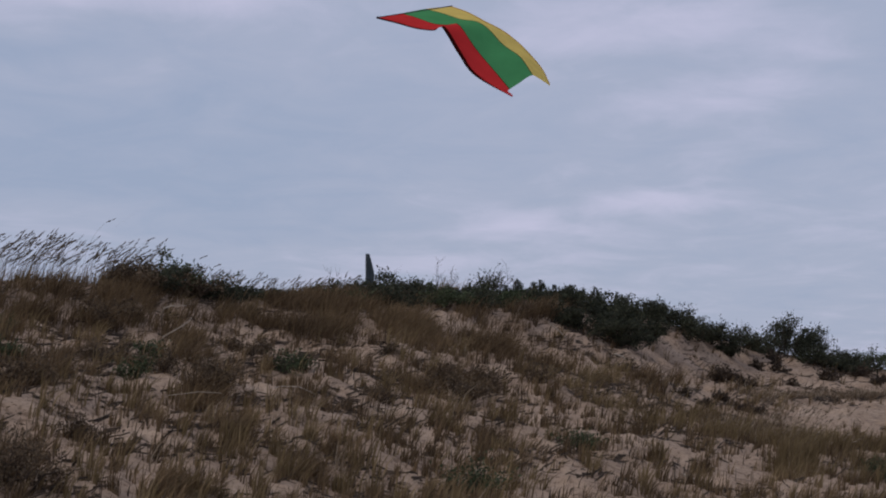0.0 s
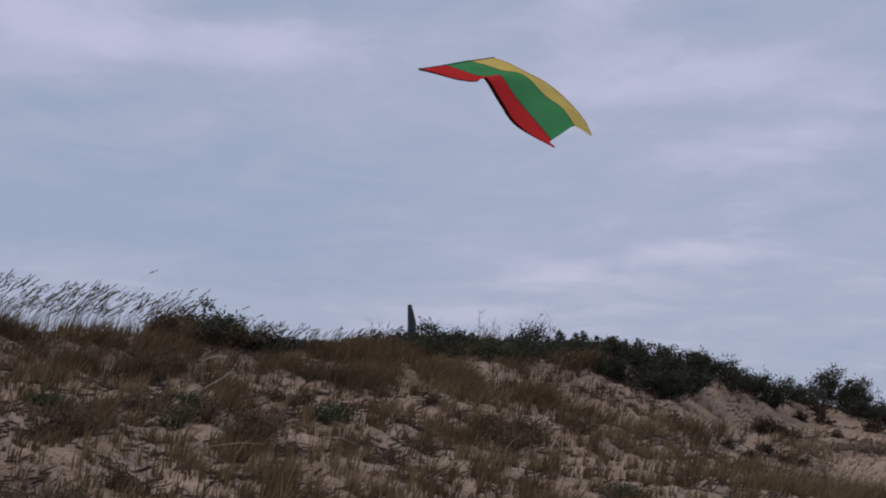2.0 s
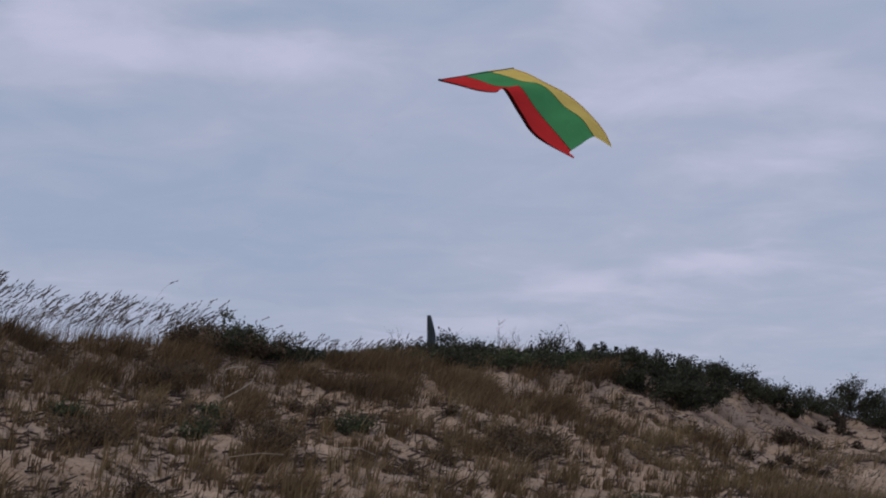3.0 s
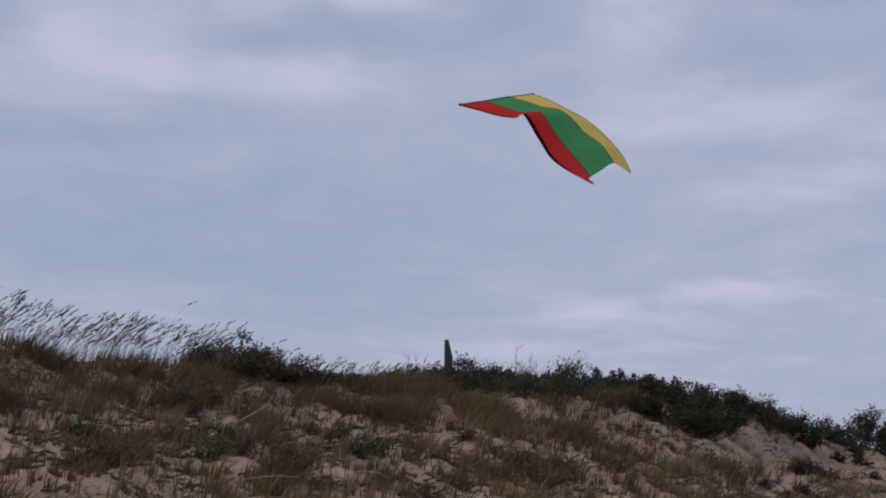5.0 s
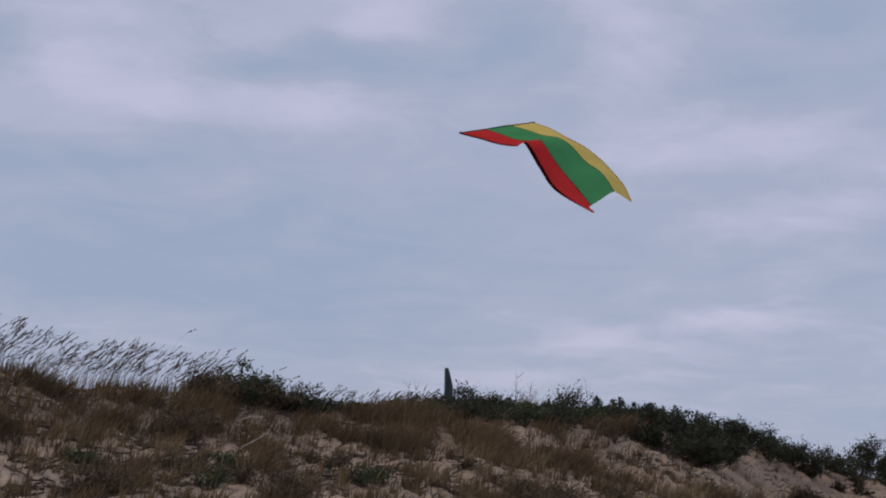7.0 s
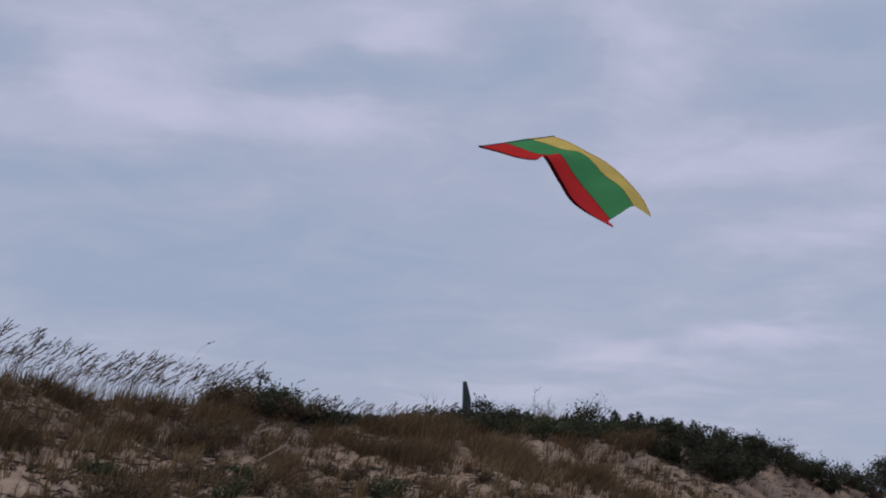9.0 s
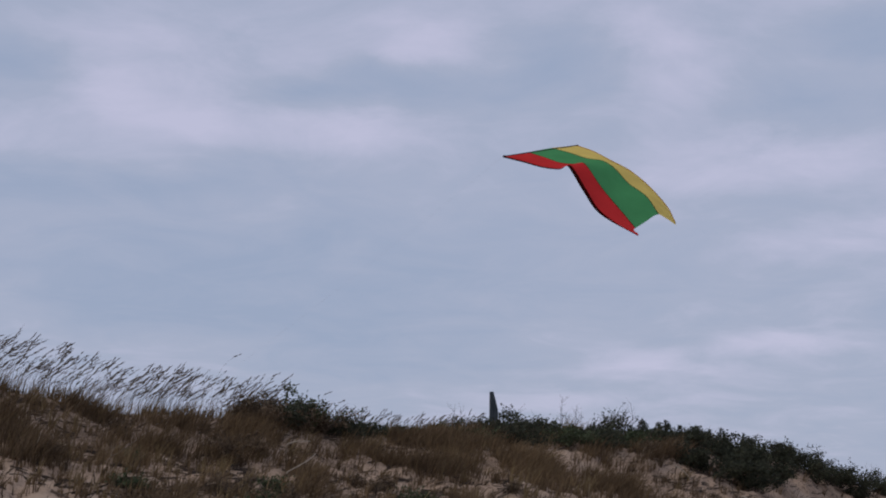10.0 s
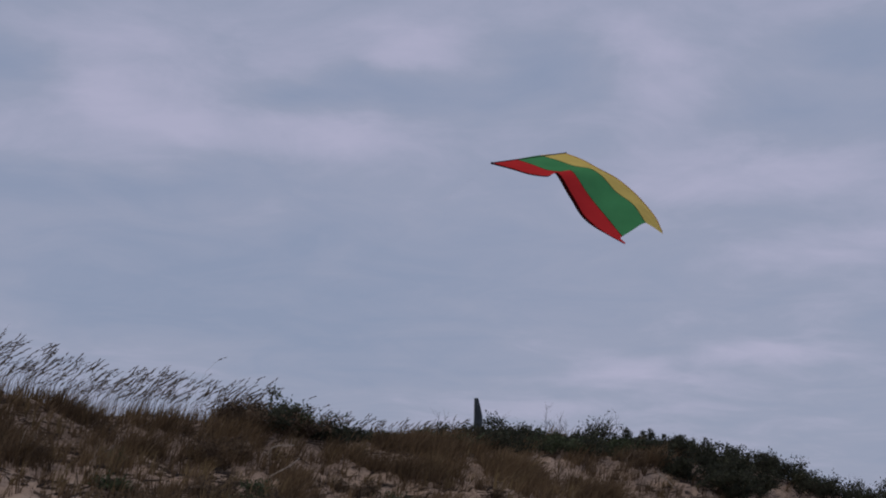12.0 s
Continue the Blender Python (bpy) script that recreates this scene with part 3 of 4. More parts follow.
TUFTS_HOLLOW = [
    (8.48, 0.55, 0.26, 0.41, WITHERED), (10.14, 0.35, 0.32, 0.49, OLIVE), (12.28, 0.27, 0.36, 0.41, WITHERED), (9.86, 0.68, 0.57, 0.43, OLIVE), (11.18, 0.63, 0.53, 0.44, OLIVE),
    (12.73, 0.53, 0.52, 0.4, OLIVE), (14.02, 0.49, 0.57, 0.4, OLIVE), (15.9, 0.28, 0.46, 0.66, OLIVE), (16.9, 0.28, 0.47, 0.64, OLIVE), (15.64, 0.91, 0.36, 0.19, WITHERED),
    (10.14, 1.09, 0.55, 0.49, WITHERED), (9.35, 1.29, 0.39, 0.31, WITHERED), (6.93, 0.6, 0.3, 0.34, WITHERED), (5.85, 0.32, 0.22, 0.37, WITHERED), (7.45, 0.24, 0.18, 0.29, OLIVE),
    (18.27, 0.45, 0.58, 0.49, OLIVE),
]
for row in TUFTS_SHORE + TUFTS_MIDDLE + TUFTS_HOLLOW:
    grass_tuft(*row)
az_t, s_t = scatter(150, -27, 21.5, -0.05, 1.9, lambda a, p, x, y: open_sand(a, p, x, y) * np.clip(0.4 + 0.8 * bumps(x, y, 1.2, 61), 0.03, 1))
for k, (az, s) in enumerate(zip(az_t, s_t)):
    grass_tuft(az, s, rng.uniform(0.08, 0.24), rng.uniform(0.20, 0.40), OLIVE if k % 5 in (0, 2) else WITHERED)


def tube(points, r0, r1, sides=4):
    p = np.asarray(points, float)
    n = len(p)
    d = np.gradient(p, axis=0)
    d /= np.linalg.norm(d, axis=1)[:, None] + 1e-9
    a = np.cross(d, [0.31, 0.87, 0.2])
    a /= np.linalg.norm(a, axis=1)[:, None] + 1e-9
    b = np.cross(d, a)
    ang = np.arange(sides) * 2 * math.pi / sides
    r = np.linspace(r0, r1, n)[:, None, None]
    V = p[:, None] + r * (np.cos(ang)[None, :, None] * a[:, None] + np.sin(ang)[None, :, None] * b[:, None])
    F = []
    for i in range(n - 1):
        for k in range(sides):
            F.append((i * sides + k, i * sides + (k + 1) % sides, (i + 1) * sides + (k + 1) % sides, (i + 1) * sides + k))
    return V.reshape(-1, 3), np.array(F)


def joined_tubes(list_of_tubes):
    vs, fs, count = [], [], 0
    for v, f in list_of_tubes:
        vs.append(v)
        fs.append(f + count)
        count += len(v)
    return np.concatenate(vs), [np.concatenate(fs)]


def stalks(az, s, height, name, label, mat=PLUME):
    """Tall thin stalks bowed by the wind, each with a narrow plume at its tip."""
    P = dune(az, s)
    n = len(P)
    h = height * rng.uniform(0.45, 1.15, n)
    lean = WIND[None] * rng.uniform(0.6, 1.1, (n, 1)) + rng.normal(0, 0.10, (n, 2))
    bend = rng.uniform(0.35, 0.75, n)
    V, F = blades(P, h, np.full(n, 0.007), lean, bend)
    V = V.reshape(-1, 7, 3)
    tip, way = V[:, 6], V[:, 6] - (V[:, 4] + V[:, 5]) / 2
    way = way / np.linalg.norm(way, axis=1)[:, None]
    m = 7
    vs, fs = [V.reshape(-1, 3)], list(F)
    count = n * 7
    # each plume: a spindle of short spikelets
    L = rng.uniform(0.12, 0.27, n)
    for k in range(m):
        f = k / m
        c = tip + way * (L * (f - 0.35))[:, None]
        spread = rng.normal(0, 1, (n, 3)) * (0.012 * (1 - 0.6 * f))
        end = c + way * (L * 0.38)[:, None] + spread
        end[:, 2] -= 0.012
        wide = np.cross(way, rng.normal(0, 1, (n, 3)))
        wide = wide / np.linalg.norm(wide, axis=1)[:, None] * 0.010
        mid = (c + end) / 2
        vs.append(np.stack([c, mid + wide, end, mid - wide], 1).reshape(-1, 3))
        fs.append(count + (np.arange(n) * 4)[:, None] + np.arange(4)[None])
        count += 4 * n
    ob = new(name, mesh_of(name, np.concatenate(vs), fs, mat))
    return tagged(ob, label, "beach grass", kind="stuff")


q = rng.uniform(0, 1, 520)
stalks(-29 + 14.6 * q ** 0.9, rng.uniform(2.82, 3.12, 520), 0.80, "tall_grass", "tall grass with dark plumes bowed by the wind")
q = rng.uniform(0, 1, 150)
stalks(-15.5 + 11.5 * q, rng.uniform(2.85, 3.05, 150), 0.45, "tall_grass", "short plumed grass along the dune crest")
stalks(rng.normal(16.3, 1.3, 90), rng.uniform(0.40, 0.62, 90), 0.8, "tall_grass", "pale plumed grass beside the sandy hollow", STRAW)


def lone_stalk(az, s, height, reach):
    """One tall hair-thin stalk bowed to the lee, with a dark drooping plume."""
    x, y, z = dune(az, s)
    f = np.linspace(0, 1, 9)[:, None]
    line = np.array([reach, 0.1, 0]) * f**2 + np.array([0, 0, height]) * (1.25 * f - 0.25 * f**3)
    V, F = tube(line, 0.0022, 0.0012, 3)
    n = 22
    along = rng.uniform(0, 0.13, n)[:, None]
    at = line[-1] + along * [1, 0.1, 0.42] + rng.normal(0, 1, (n, 3)) * 0.003 - [0.04, 0, 0.02]
    end = at + np.array([0.05, 0.01, 0.022]) + rng.normal(0, 0.006, (n, 3))
    wide = rng.normal(0, 0.005, (n, 3))
    L = np.stack([at, (at + end) / 2 + wide, end, (at + end) / 2 - wide], 1).reshape(-1, 3)
    root = tagged(new("grass_stalk"), "single tall grass stalk with a dark plume", "beach grass", "lone stalks on the crest")
    root.matrix_world = pose(x, y, z - 0.03)
    part("stem", mesh_of("stem", V, [F], PLUME), root)
    part("plume", mesh_of("plume", L, [(np.arange(n) * 4)[:, None] + np.arange(4)[None]], PLUME), root, "dark drooping plume")


for az, h, reach in ((-17.0, 1.12, 0.42), (-14.9, 0.90, 0.32), (-11.4, 0.55, 0.18), (-10.8, 0.33, 0.2), (-5.9, 0.42, 0.15), (-7.6, 0.4, 0.2), (-12.0, 0.7, 0.15)):
    lone_stalk(az, 2.97, h, reach)


# ---- shrubs ----
def leaves(at, size, droop=0.2, g=rng):
    """Folded pointed leaves at the given places, turned every way."""
    n = len(at)
    d = g.normal(0, 1, (n, 3)) + [0.35, 0, 0.35 - droop]
    d /= np.linalg.norm(d, axis=1)[:, None]
    w = np.cross(d, g.normal(0, 1, (n, 3)))
    w /= np.linalg.norm(w, axis=1)[:, None]
    up = np.cross(d, w)
    L = size * g.uniform(0.55, 1.35, n)[:, None]
    a, c = at, at + d * L
    m = (a * 0.55 + c * 0.45) + up * L * 0.1
    V = np.stack([a, m + w * L * 0.24, c, m - w * L * 0.24], 1).reshape(-1, 3)
    return V, [(np.arange(n) * 4)[:, None] + np.arange(4)[None]]


def shrub(name, az, s, width, height, foliage, leaf, mat, label, category="shrub", stems=9, lift=0.15, sink=0.06, sparse=0.35):
    """A wind-combed shrub: forked stems from one root and a broken crown of small leaves."""
    x, y, z = dune(az, s)
    root = tagged(new(name), label, category)
    root.matrix_world = pose(x, y, z - sink)
    g = np.random.default_rng(int(1000 * (az + 40) + 7 * s))
    wood, tips = [], []
    for k in range(stems):
        phi, out = g.uniform(0, 2 * math.pi), math.sqrt(g.uniform(0, 1)) * width / 2
        start = np.array([math.cos(phi), math.sin(phi) * 0.7, 0]) * out * 0.45
        top = np.array([math.cos(phi) * out + 0.12 * height, math.sin(phi) * out * 0.7, height * g.uniform(0.55, 1.0) * (1 - 0.55 * (2 * out / width) ** 2)])
        mid = (start + top) / 2 + g.normal(0, 0.06 * height, 3)
        wood.append(tube([start, mid, top], 0.011, 0.004))
        for j in range(6):
            f = g.uniform(0.25, 1.0)
            p = start * (1 - f) + top * f
            e = p + g.normal(0, 1, 3) * [0.13 * width, 0.10 * width, 0.13 * height] + [0.03, 0, 0.16 * height]
            e[2] = max(e[2], 0.08 * height)
            wood.append(tube([p, (p + e) / 2 + g.normal(0, 0.02, 3), e], 0.005, 0.002, 3))
            tips.append((p, e))
    V, F = joined_tubes(wood)
    part("branchwork", mesh_of("branchwork", V, F, BARK), root, "thin dark woody branches")
    if foliage:
        tips = np.array(tips)
        load = g.uniform(sparse, 1.0, len(tips))
        pick = g.choice(len(tips), foliage, p=load / load.sum())
        f = g.uniform(lift, 1.1, foliage)[:, None]
        at = tips[pick, 0] * (1 - f) + tips[pick, 1] * f + g.normal(0, 1, (foliage, 3)) * [0.05, 0.05, 0.04]
        at[:, 2] = np.maximum(at[:, 2], 0.02)
        V, F = leaves(at, leaf, g=g)
        part("foliage", mesh_of("foliage", V, F, mat), root)
    return root


DARK = "dense dark green leafy shrub on the dune crest"
SHRUBS_BY_POST = [  # bearing, place, width, height, leaves, material, label
    (-14.1, 2.78, 1.7, 0.66, 3000, LEAF_DARK, "low rounded dark shrub among brown grass"),
    (-14.9, 2.76, 1.3, 0.50, 2200, LEAF_BROWN, "low rounded shrub with withered brown leaves"),
    (-12.7, 2.74, 1.4, 0.48, 2400, LEAF_BROWN, "low rounded shrub with withered brown leaves"),
    (-11.9, 2.78, 1.2, 0.40, 1700, LEAF_DARK, "low rounded dark shrub among brown grass"),
    (-13.6, 2.86, 1.8, 0.64, 1900, LEAF_GREEN, "low grey-green shrub among brown grass"),
    (-10.6, 2.76, 0.8, 0.36, 1500, LEAF_DARK, "small dark green shrub in the grass"),
    (-9.6, 2.86, 0.8, 0.30, 900, LEAF_DARK, "small dark shrub among plumed grass"),
    (-8.6, 2.9, 0.7, 0.26, 700, LEAF_DARK, "small dark shrub among plumed grass"),
    (-7.0, 2.9, 0.8, 0.30, 900, LEAF_DARK, "small dark shrub among plumed grass"),
    (-5.4, 2.88, 0.9, 0.34, 1200, LEAF_DARK, "small dark shrub among plumed grass"),
    (-1.6, 2.8, 1.1, 0.42, 1600, LEAF_DARK, DARK),
    (-3.4, 2.78, 1.2, 0.42, 1700, LEAF_DARK, "dark green shrub at the foot of the post"),
    (-7.8, 2.85, 1.0, 0.24, 900, LEAF_GREEN, "flat grey-green shrub on the crest"),
    (-6.0, 2.85, 1.0, 0.26, 1000, LEAF_GREEN, "flat grey-green shrub on the crest"),
    (-4.5, 2.8, 1.1, 0.50, 1800, LEAF_DARK, "dark green shrub beside the wooden post"),
    (-2.5, 2.8, 1.3, 0.55, 2300, LEAF_DARK, "dark green shrub beside the wooden post"),
    (-3.4, 2.6, 1.2, 0.40, 1800, LEAF_DARK, "dark green shrub in front of the wooden post"),
]
SHRUBS_BELOW = [
    (-4.6, 2.6, 1.3, 0.36, 1500, LEAF_GREEN, "low green shrub mixed with brown grass"),
    (-2.3, 2.56, 1.4, 0.40, 1700, LEAF_DARK, "low dark shrub mixed with brown grass"),
    (-0.6, 2.58, 1.4, 0.40, 1600, LEAF_GREEN, "low green shrub mixed with brown grass"),
    (1.1, 2.52, 1.5, 0.46, 1900, LEAF_DARK, "low dark shrub mixed with brown grass"),
    (2.9, 2.5, 1.0, 0.36, 1000, LEAF_GREEN, "low green shrub mixed with brown grass"),
]
SHRUBS_MIDDLE = [
    (-0.9, 2.74, 1.3, 0.40, 1900, LEAF_GREEN, "low green shrub on the dune crest"),
    (0.8, 2.74, 1.3, 0.34, 1900, LEAF_DARK, DARK),
    (2.2, 2.8, 0.8, 0.76, 800, LEAF_DARK, "upright dark shrub with loose twigs"),
    (2.6, 2.6, 1.4, 0.34, 2000, LEAF_GREEN, "low green shrub on the dune crest"),
    (3.7, 2.72, 1.4, 0.24, 2000, LEAF_DARK, DARK),
    (5.0, 2.66, 1.5, 0.30, 2300, LEAF_DARK, DARK),
    (6.3, 2.58, 1.6, 0.42, 3400, LEAF_DARK, DARK),
    (7.7, 2.55, 1.8, 0.52, 4000, LEAF_DARK, DARK),
    (9.0, 2.55, 1.7, 0.60, 3600, LEAF_DARK, DARK),
    (5.9, 2.2, 1.3, 0.55, 2600, LEAF_DARK, "dark green shrub spilling down the sand bank"),
    (7.2, 2.08, 1.6, 0.62, 3300, LEAF_DARK, "dark green shrub spilling down the sand bank"),
    (8.5, 1.98, 1.5, 0.62, 2900, LEAF_DARK, "dark green shrub spilling down the sand bank"),
    (9.7, 2.2, 1.4, 0.55, 2400, LEAF_DARK, "dark green shrub spilling down the sand bank"),
    (7.8, 2.35, 1.6, 0.6, 3000, LEAF_DARK, "dark green shrub spilling down the sand bank"),
    (8.9, 2.3, 1.5, 0.6, 2700, LEAF_DARK, "dark green shrub spilling down the sand bank"),
]
SHRUBS_OVER_BANK = [
    (10.9, 2.46, 1.3, 0.5, 2300, LEAF_DARK, "dark green shrub spilling down the sand bank"),
    (11.8, 2.4, 1.4, 0.46, 2300, LEAF_DARK, "dark green shrub spilling down the sand bank"),
    (10.4, 2.62, 1.5, 0.5, 2700, LEAF_DARK, DARK),
    (11.9, 2.66, 1.5, 0.56, 2400, LEAF_DARK, "loose dark green shrub with open twigs"),
    (12.7, 2.5, 1.6, 0.50, 2500, LEAF_DARK, "low dark shrub on the edge of the bank"),
    (13.7, 2.66, 2.0, 0.46, 2800, LEAF_DARK, "flat dark shrub on the edge of the bank"),
    (13.3, 2.3, 1.4, 0.42, 2000, LEAF_DARK, "low dark shrub on the edge of the bank"),
    (14.9, 2.72, 1.2, 0.3, 1200, LEAF_DARK, "flat dark shrub on the edge of the bank"),
    (15.6, 2.78, 1.1, 1.2, 1900, LEAF_DARK, "upright open shrub against the sky"),
    (16.3, 2.78, 1.5, 1.22, 3600, LEAF_DARK, "upright open shrub against the sky"),
    (17.1, 2.76, 1.3, 1.05, 2400, LEAF_DARK, "upright open shrub against the sky"),
    (17.2, 2.42, 1.6, 0.65, 2500, LEAF_DARK, "dark green shrub low on the bank's edge"),
    (18.0, 2.48, 1.7, 0.6, 2400, LEAF_DARK, "dark green shrub low on the bank's edge"),
    (19.3, 2.5, 1.7, 0.5, 2200, LEAF_DARK, "dark green shrub low on the bank's edge"),
    (18.5, 2.6, 1.5, 0.6, 2200, LEAF_DARK, "low dark shrub on the dune crest"),
    (19.7, 2.75, 1.4, 0.75, 1500, LEAF_GREEN, "small open shrub on the dune crest"),
    (20.9, 2.8, 1.7, 0.8, 2400, LEAF_DARK, "dark green shrub on the dune crest"),
]
for row in SHRUBS_BY_POST + SHRUBS_BELOW + SHRUBS_MIDDLE + SHRUBS_OVER_BANK:
    az, s, w, h, n, mat, label = row
    tagged(shrub("shrub", az, s, w, h, n, 0.065, mat, label, stems=12), group="shrubs along the crest")
SLOPE_SHRUBS = [
    (-11.5, 0.92, 0.85, 0.6, 2200, LEAF_BROWN, "round withered brown shrub on the slope"),
    (-19.2, 1.0, 0.9, 0.45, 1500, LEAF_BROWN, "round withered brown shrub on the slope"),
    (-16.6, 2.2, 0.8, 0.45, 1400, LEAF_BROWN, "round withered brown shrub on the slope"),
    (0.4, 1.0, 1.3, 0.5, 2200, LEAF_BROWN, "wide withered brown shrub on the slope"),
    (-19.9, 0.2, 0.8, 0.6, 1800, LEAF_BROWN, "round withered brown shrub on the slope"),
    (1.2, 0.16, 0.7, 0.5, 1300, LEAF_GREEN, "small green leafy plant in the sand"),
    (6.1, 0.47, 0.7, 0.36, 900, LEAF_GREEN, "small green leafy plant in the sand"),
    (12.85, 1.55, 0.9, 0.4, 900, LEAF_BROWN, "dark withered shrub fallen down the bank"),
    (14.1, 1.5, 0.7, 0.3, 500, LEAF_BROWN, "dark withered shrub fallen down the bank"),
    (-15.0, 2.3, 0.8, 0.4, 1200, LEAF_BROWN, "round withered brown shrub on the slope"),
    (-17.3, 0.5, 0.5, 0.3, 700, LEAF_BROWN, "small withered brown shrub on the slope"),
    (-20.5, 2.0, 0.5, 0.3, 600, LEAF_GREEN, "small green leafy plant among dry grass"),
    (-3.3, 0.95, 0.6, 0.3, 800, LEAF_BROWN, "small withered brown shrub on the slope"),
    (20.2, 0.2, 0.8, 0.4, 1000, LEAF_GREEN, "pale green plant at the hollow's edge"),
]
for row in SLOPE_SHRUBS:
    az, s, w, h, n, mat, label = row
    tagged(shrub("small_shrub", az, s, w, h, n, 0.045, mat, label, stems=11), group="plants on the slope")


az_w, s_w = scatter(22, -26, 4.5, 1.1, 2.75, patchy)
for k, (az, s) in enumerate(zip(az_w, s_w)):
    green = k % 4 == 1
    size = rng.uniform(0.28, 0.6)
    tagged(shrub("small_shrub", az, s, size, 0.75 * size, int(1000 * size), 0.05, LEAF_GREEN if green else LEAF_BROWN,
                 "little grey-green plant among dry grass" if green else "little withered brown plant among dry grass", stems=7), group="plants on the slope")
# bearing, place, width, height
ROOT_CLUMPS = [
    (13.15, 1.48, 0.47, 0.29), (13.79, 1.46, 0.34, 0.16), (14.3, 1.28, 0.31, 0.13), (14.75, 2.08, 0.29, 0.13), (15.59, 2.03, 0.27, 0.13),
    (15.39, 2.45, 0.27, 0.14), (15.69, 2.2, 0.24, 0.12), (15.96, 1.92, 0.21, 0.1), (16.31, 1.42, 0.19, 0.08), (18.0, 1.77, 0.5, 0.27),
    (19.35, 2.11, 0.39, 0.19), (20.09, 1.76, 0.38, 0.18), (8.77, 1.55, 0.23, 0.15),
    (11.4, 1.08, 0.21, 0.08), (12.36, 0.97, 0.23, 0.07), (13.06, 1.03, 0.21, 0.07), (14.34, 0.85, 0.51, 0.09),
]
for az, s, w, h in ROOT_CLUMPS:
    tagged(shrub("root_clump", az, s, 1.25 * w, 1.4 * h, int(650 * w), 0.10, ROOT, "dark tangled clump of roots and dead grass", "root clump", stems=10, sink=0.02, sparse=0.05), group="root clumps on the bank")


def bare_shrub(az, s, width, height, count, label):
    """A leafless shrub: a few thin forked twigs from one foot."""
    x, y, z = dune(az, s)
    root = tagged(new("bare_shrub"), label, "bare shrub", "bare shrubs on the crest")
    root.matrix_world = pose(x, y, z)
    for k in range(count):
        a = np.array([rng.uniform(-0.5, 0.5) * width * 0.5, rng.uniform(-0.2, 0.2), -0.05])
        e = a + [rng.uniform(-0.2, 0.3) * width, rng.uniform(-0.1, 0.1), height * rng.uniform(0.45, 1.0) ** 1.3]
        m = (a + e) / 2 + rng.normal(0, 0.04, 3)
        wood = [tube([a, m, e], 0.006, 0.002)]
        for j in range(6):
            f = rng.uniform(0.35, 0.95)
            p = a * (1 - f) + e * f + (m - (a + e) / 2) * 4 * f * (1 - f)
            tip = p + [rng.uniform(-0.16, 0.18), rng.uniform(-0.05, 0.05), rng.uniform(0.05, 0.2)]
            wood.append(tube([p, (p + tip) / 2 + rng.normal(0, 0.012, 3), tip], 0.003, 0.0015, 3))
        V, F = joined_tubes(wood)
        part("twig", mesh_of("twig", V, F, BARK), root)


bare_shrub(0.0, 2.84, 0.8, 0.92, 9, "thin bare upright twigs rising from the shrubs")
bare_shrub(2.9, 2.82, 0.8, 0.85, 7, "bare forked twigs beside a loose shrub")
bare_shrub(14.1, 2.85, 0.8, 0.75, 6, "bare grey twigs on the edge of the bank")
bare_shrub(-4.7, 2.84, 0.8, 0.6, 5, "thin bare twigs beside the wooden post")
bare_shrub(-2.2, 2.84, 0.8, 0.6, 5, "thin bare twigs beside the wooden post")
bare_shrub(19.5, 2.9, 0.8, 0.6, 5, "bare grey twigs above a small shrub")
bare_shrub(11.7, 2.85, 0.9, 0.72, 5, "bare twigs standing out of a shrub")


def shoot(az, s, height):
    """A short upright shoot, thick with small dark leaves."""
    x, y, z = dune(az, s)
    root = tagged(new("leafy_shoot"), "short upright shoot thick with dark leaves", "shrub shoot", "upright shoots on the crest")
    root.matrix_world = pose(x, y, z)
    V, F = tube([(0, 0, -0.05), (0.02, 0, height * 0.5), (0.03, 0, height)], 0.012, 0.005)
    part("stem", mesh_of("stem", V, [F], BARK), root)
    n = 170
    t = rng.uniform(0.15, 1.0, n)
    wide = rng.uniform(0.06, 0.10) * (1.15 - t)
    at = np.stack([0.03 * t + rng.normal(0, 1, n) * wide, rng.normal(0, 1, n) * wide, t * height], -1)
    V, F = leaves(at, 0.055)
    part("foliage", mesh_of("foliage", V, F, LEAF_DARK), root)


for az, h in ((2.95, 0.24), (3.5, 0.32), (3.62, 0.26), (4.3, 0.26), (4.62, 0.33), (4.75, 0.25), (5.3, 0.30), (5.95, 0.28), (6.1, 0.35), (6.7, 0.34), (7.25, 0.44), (7.4, 0.36), (8.3, 0.42), (8.5, 0.35)):
    shoot(az, 2.8, h)


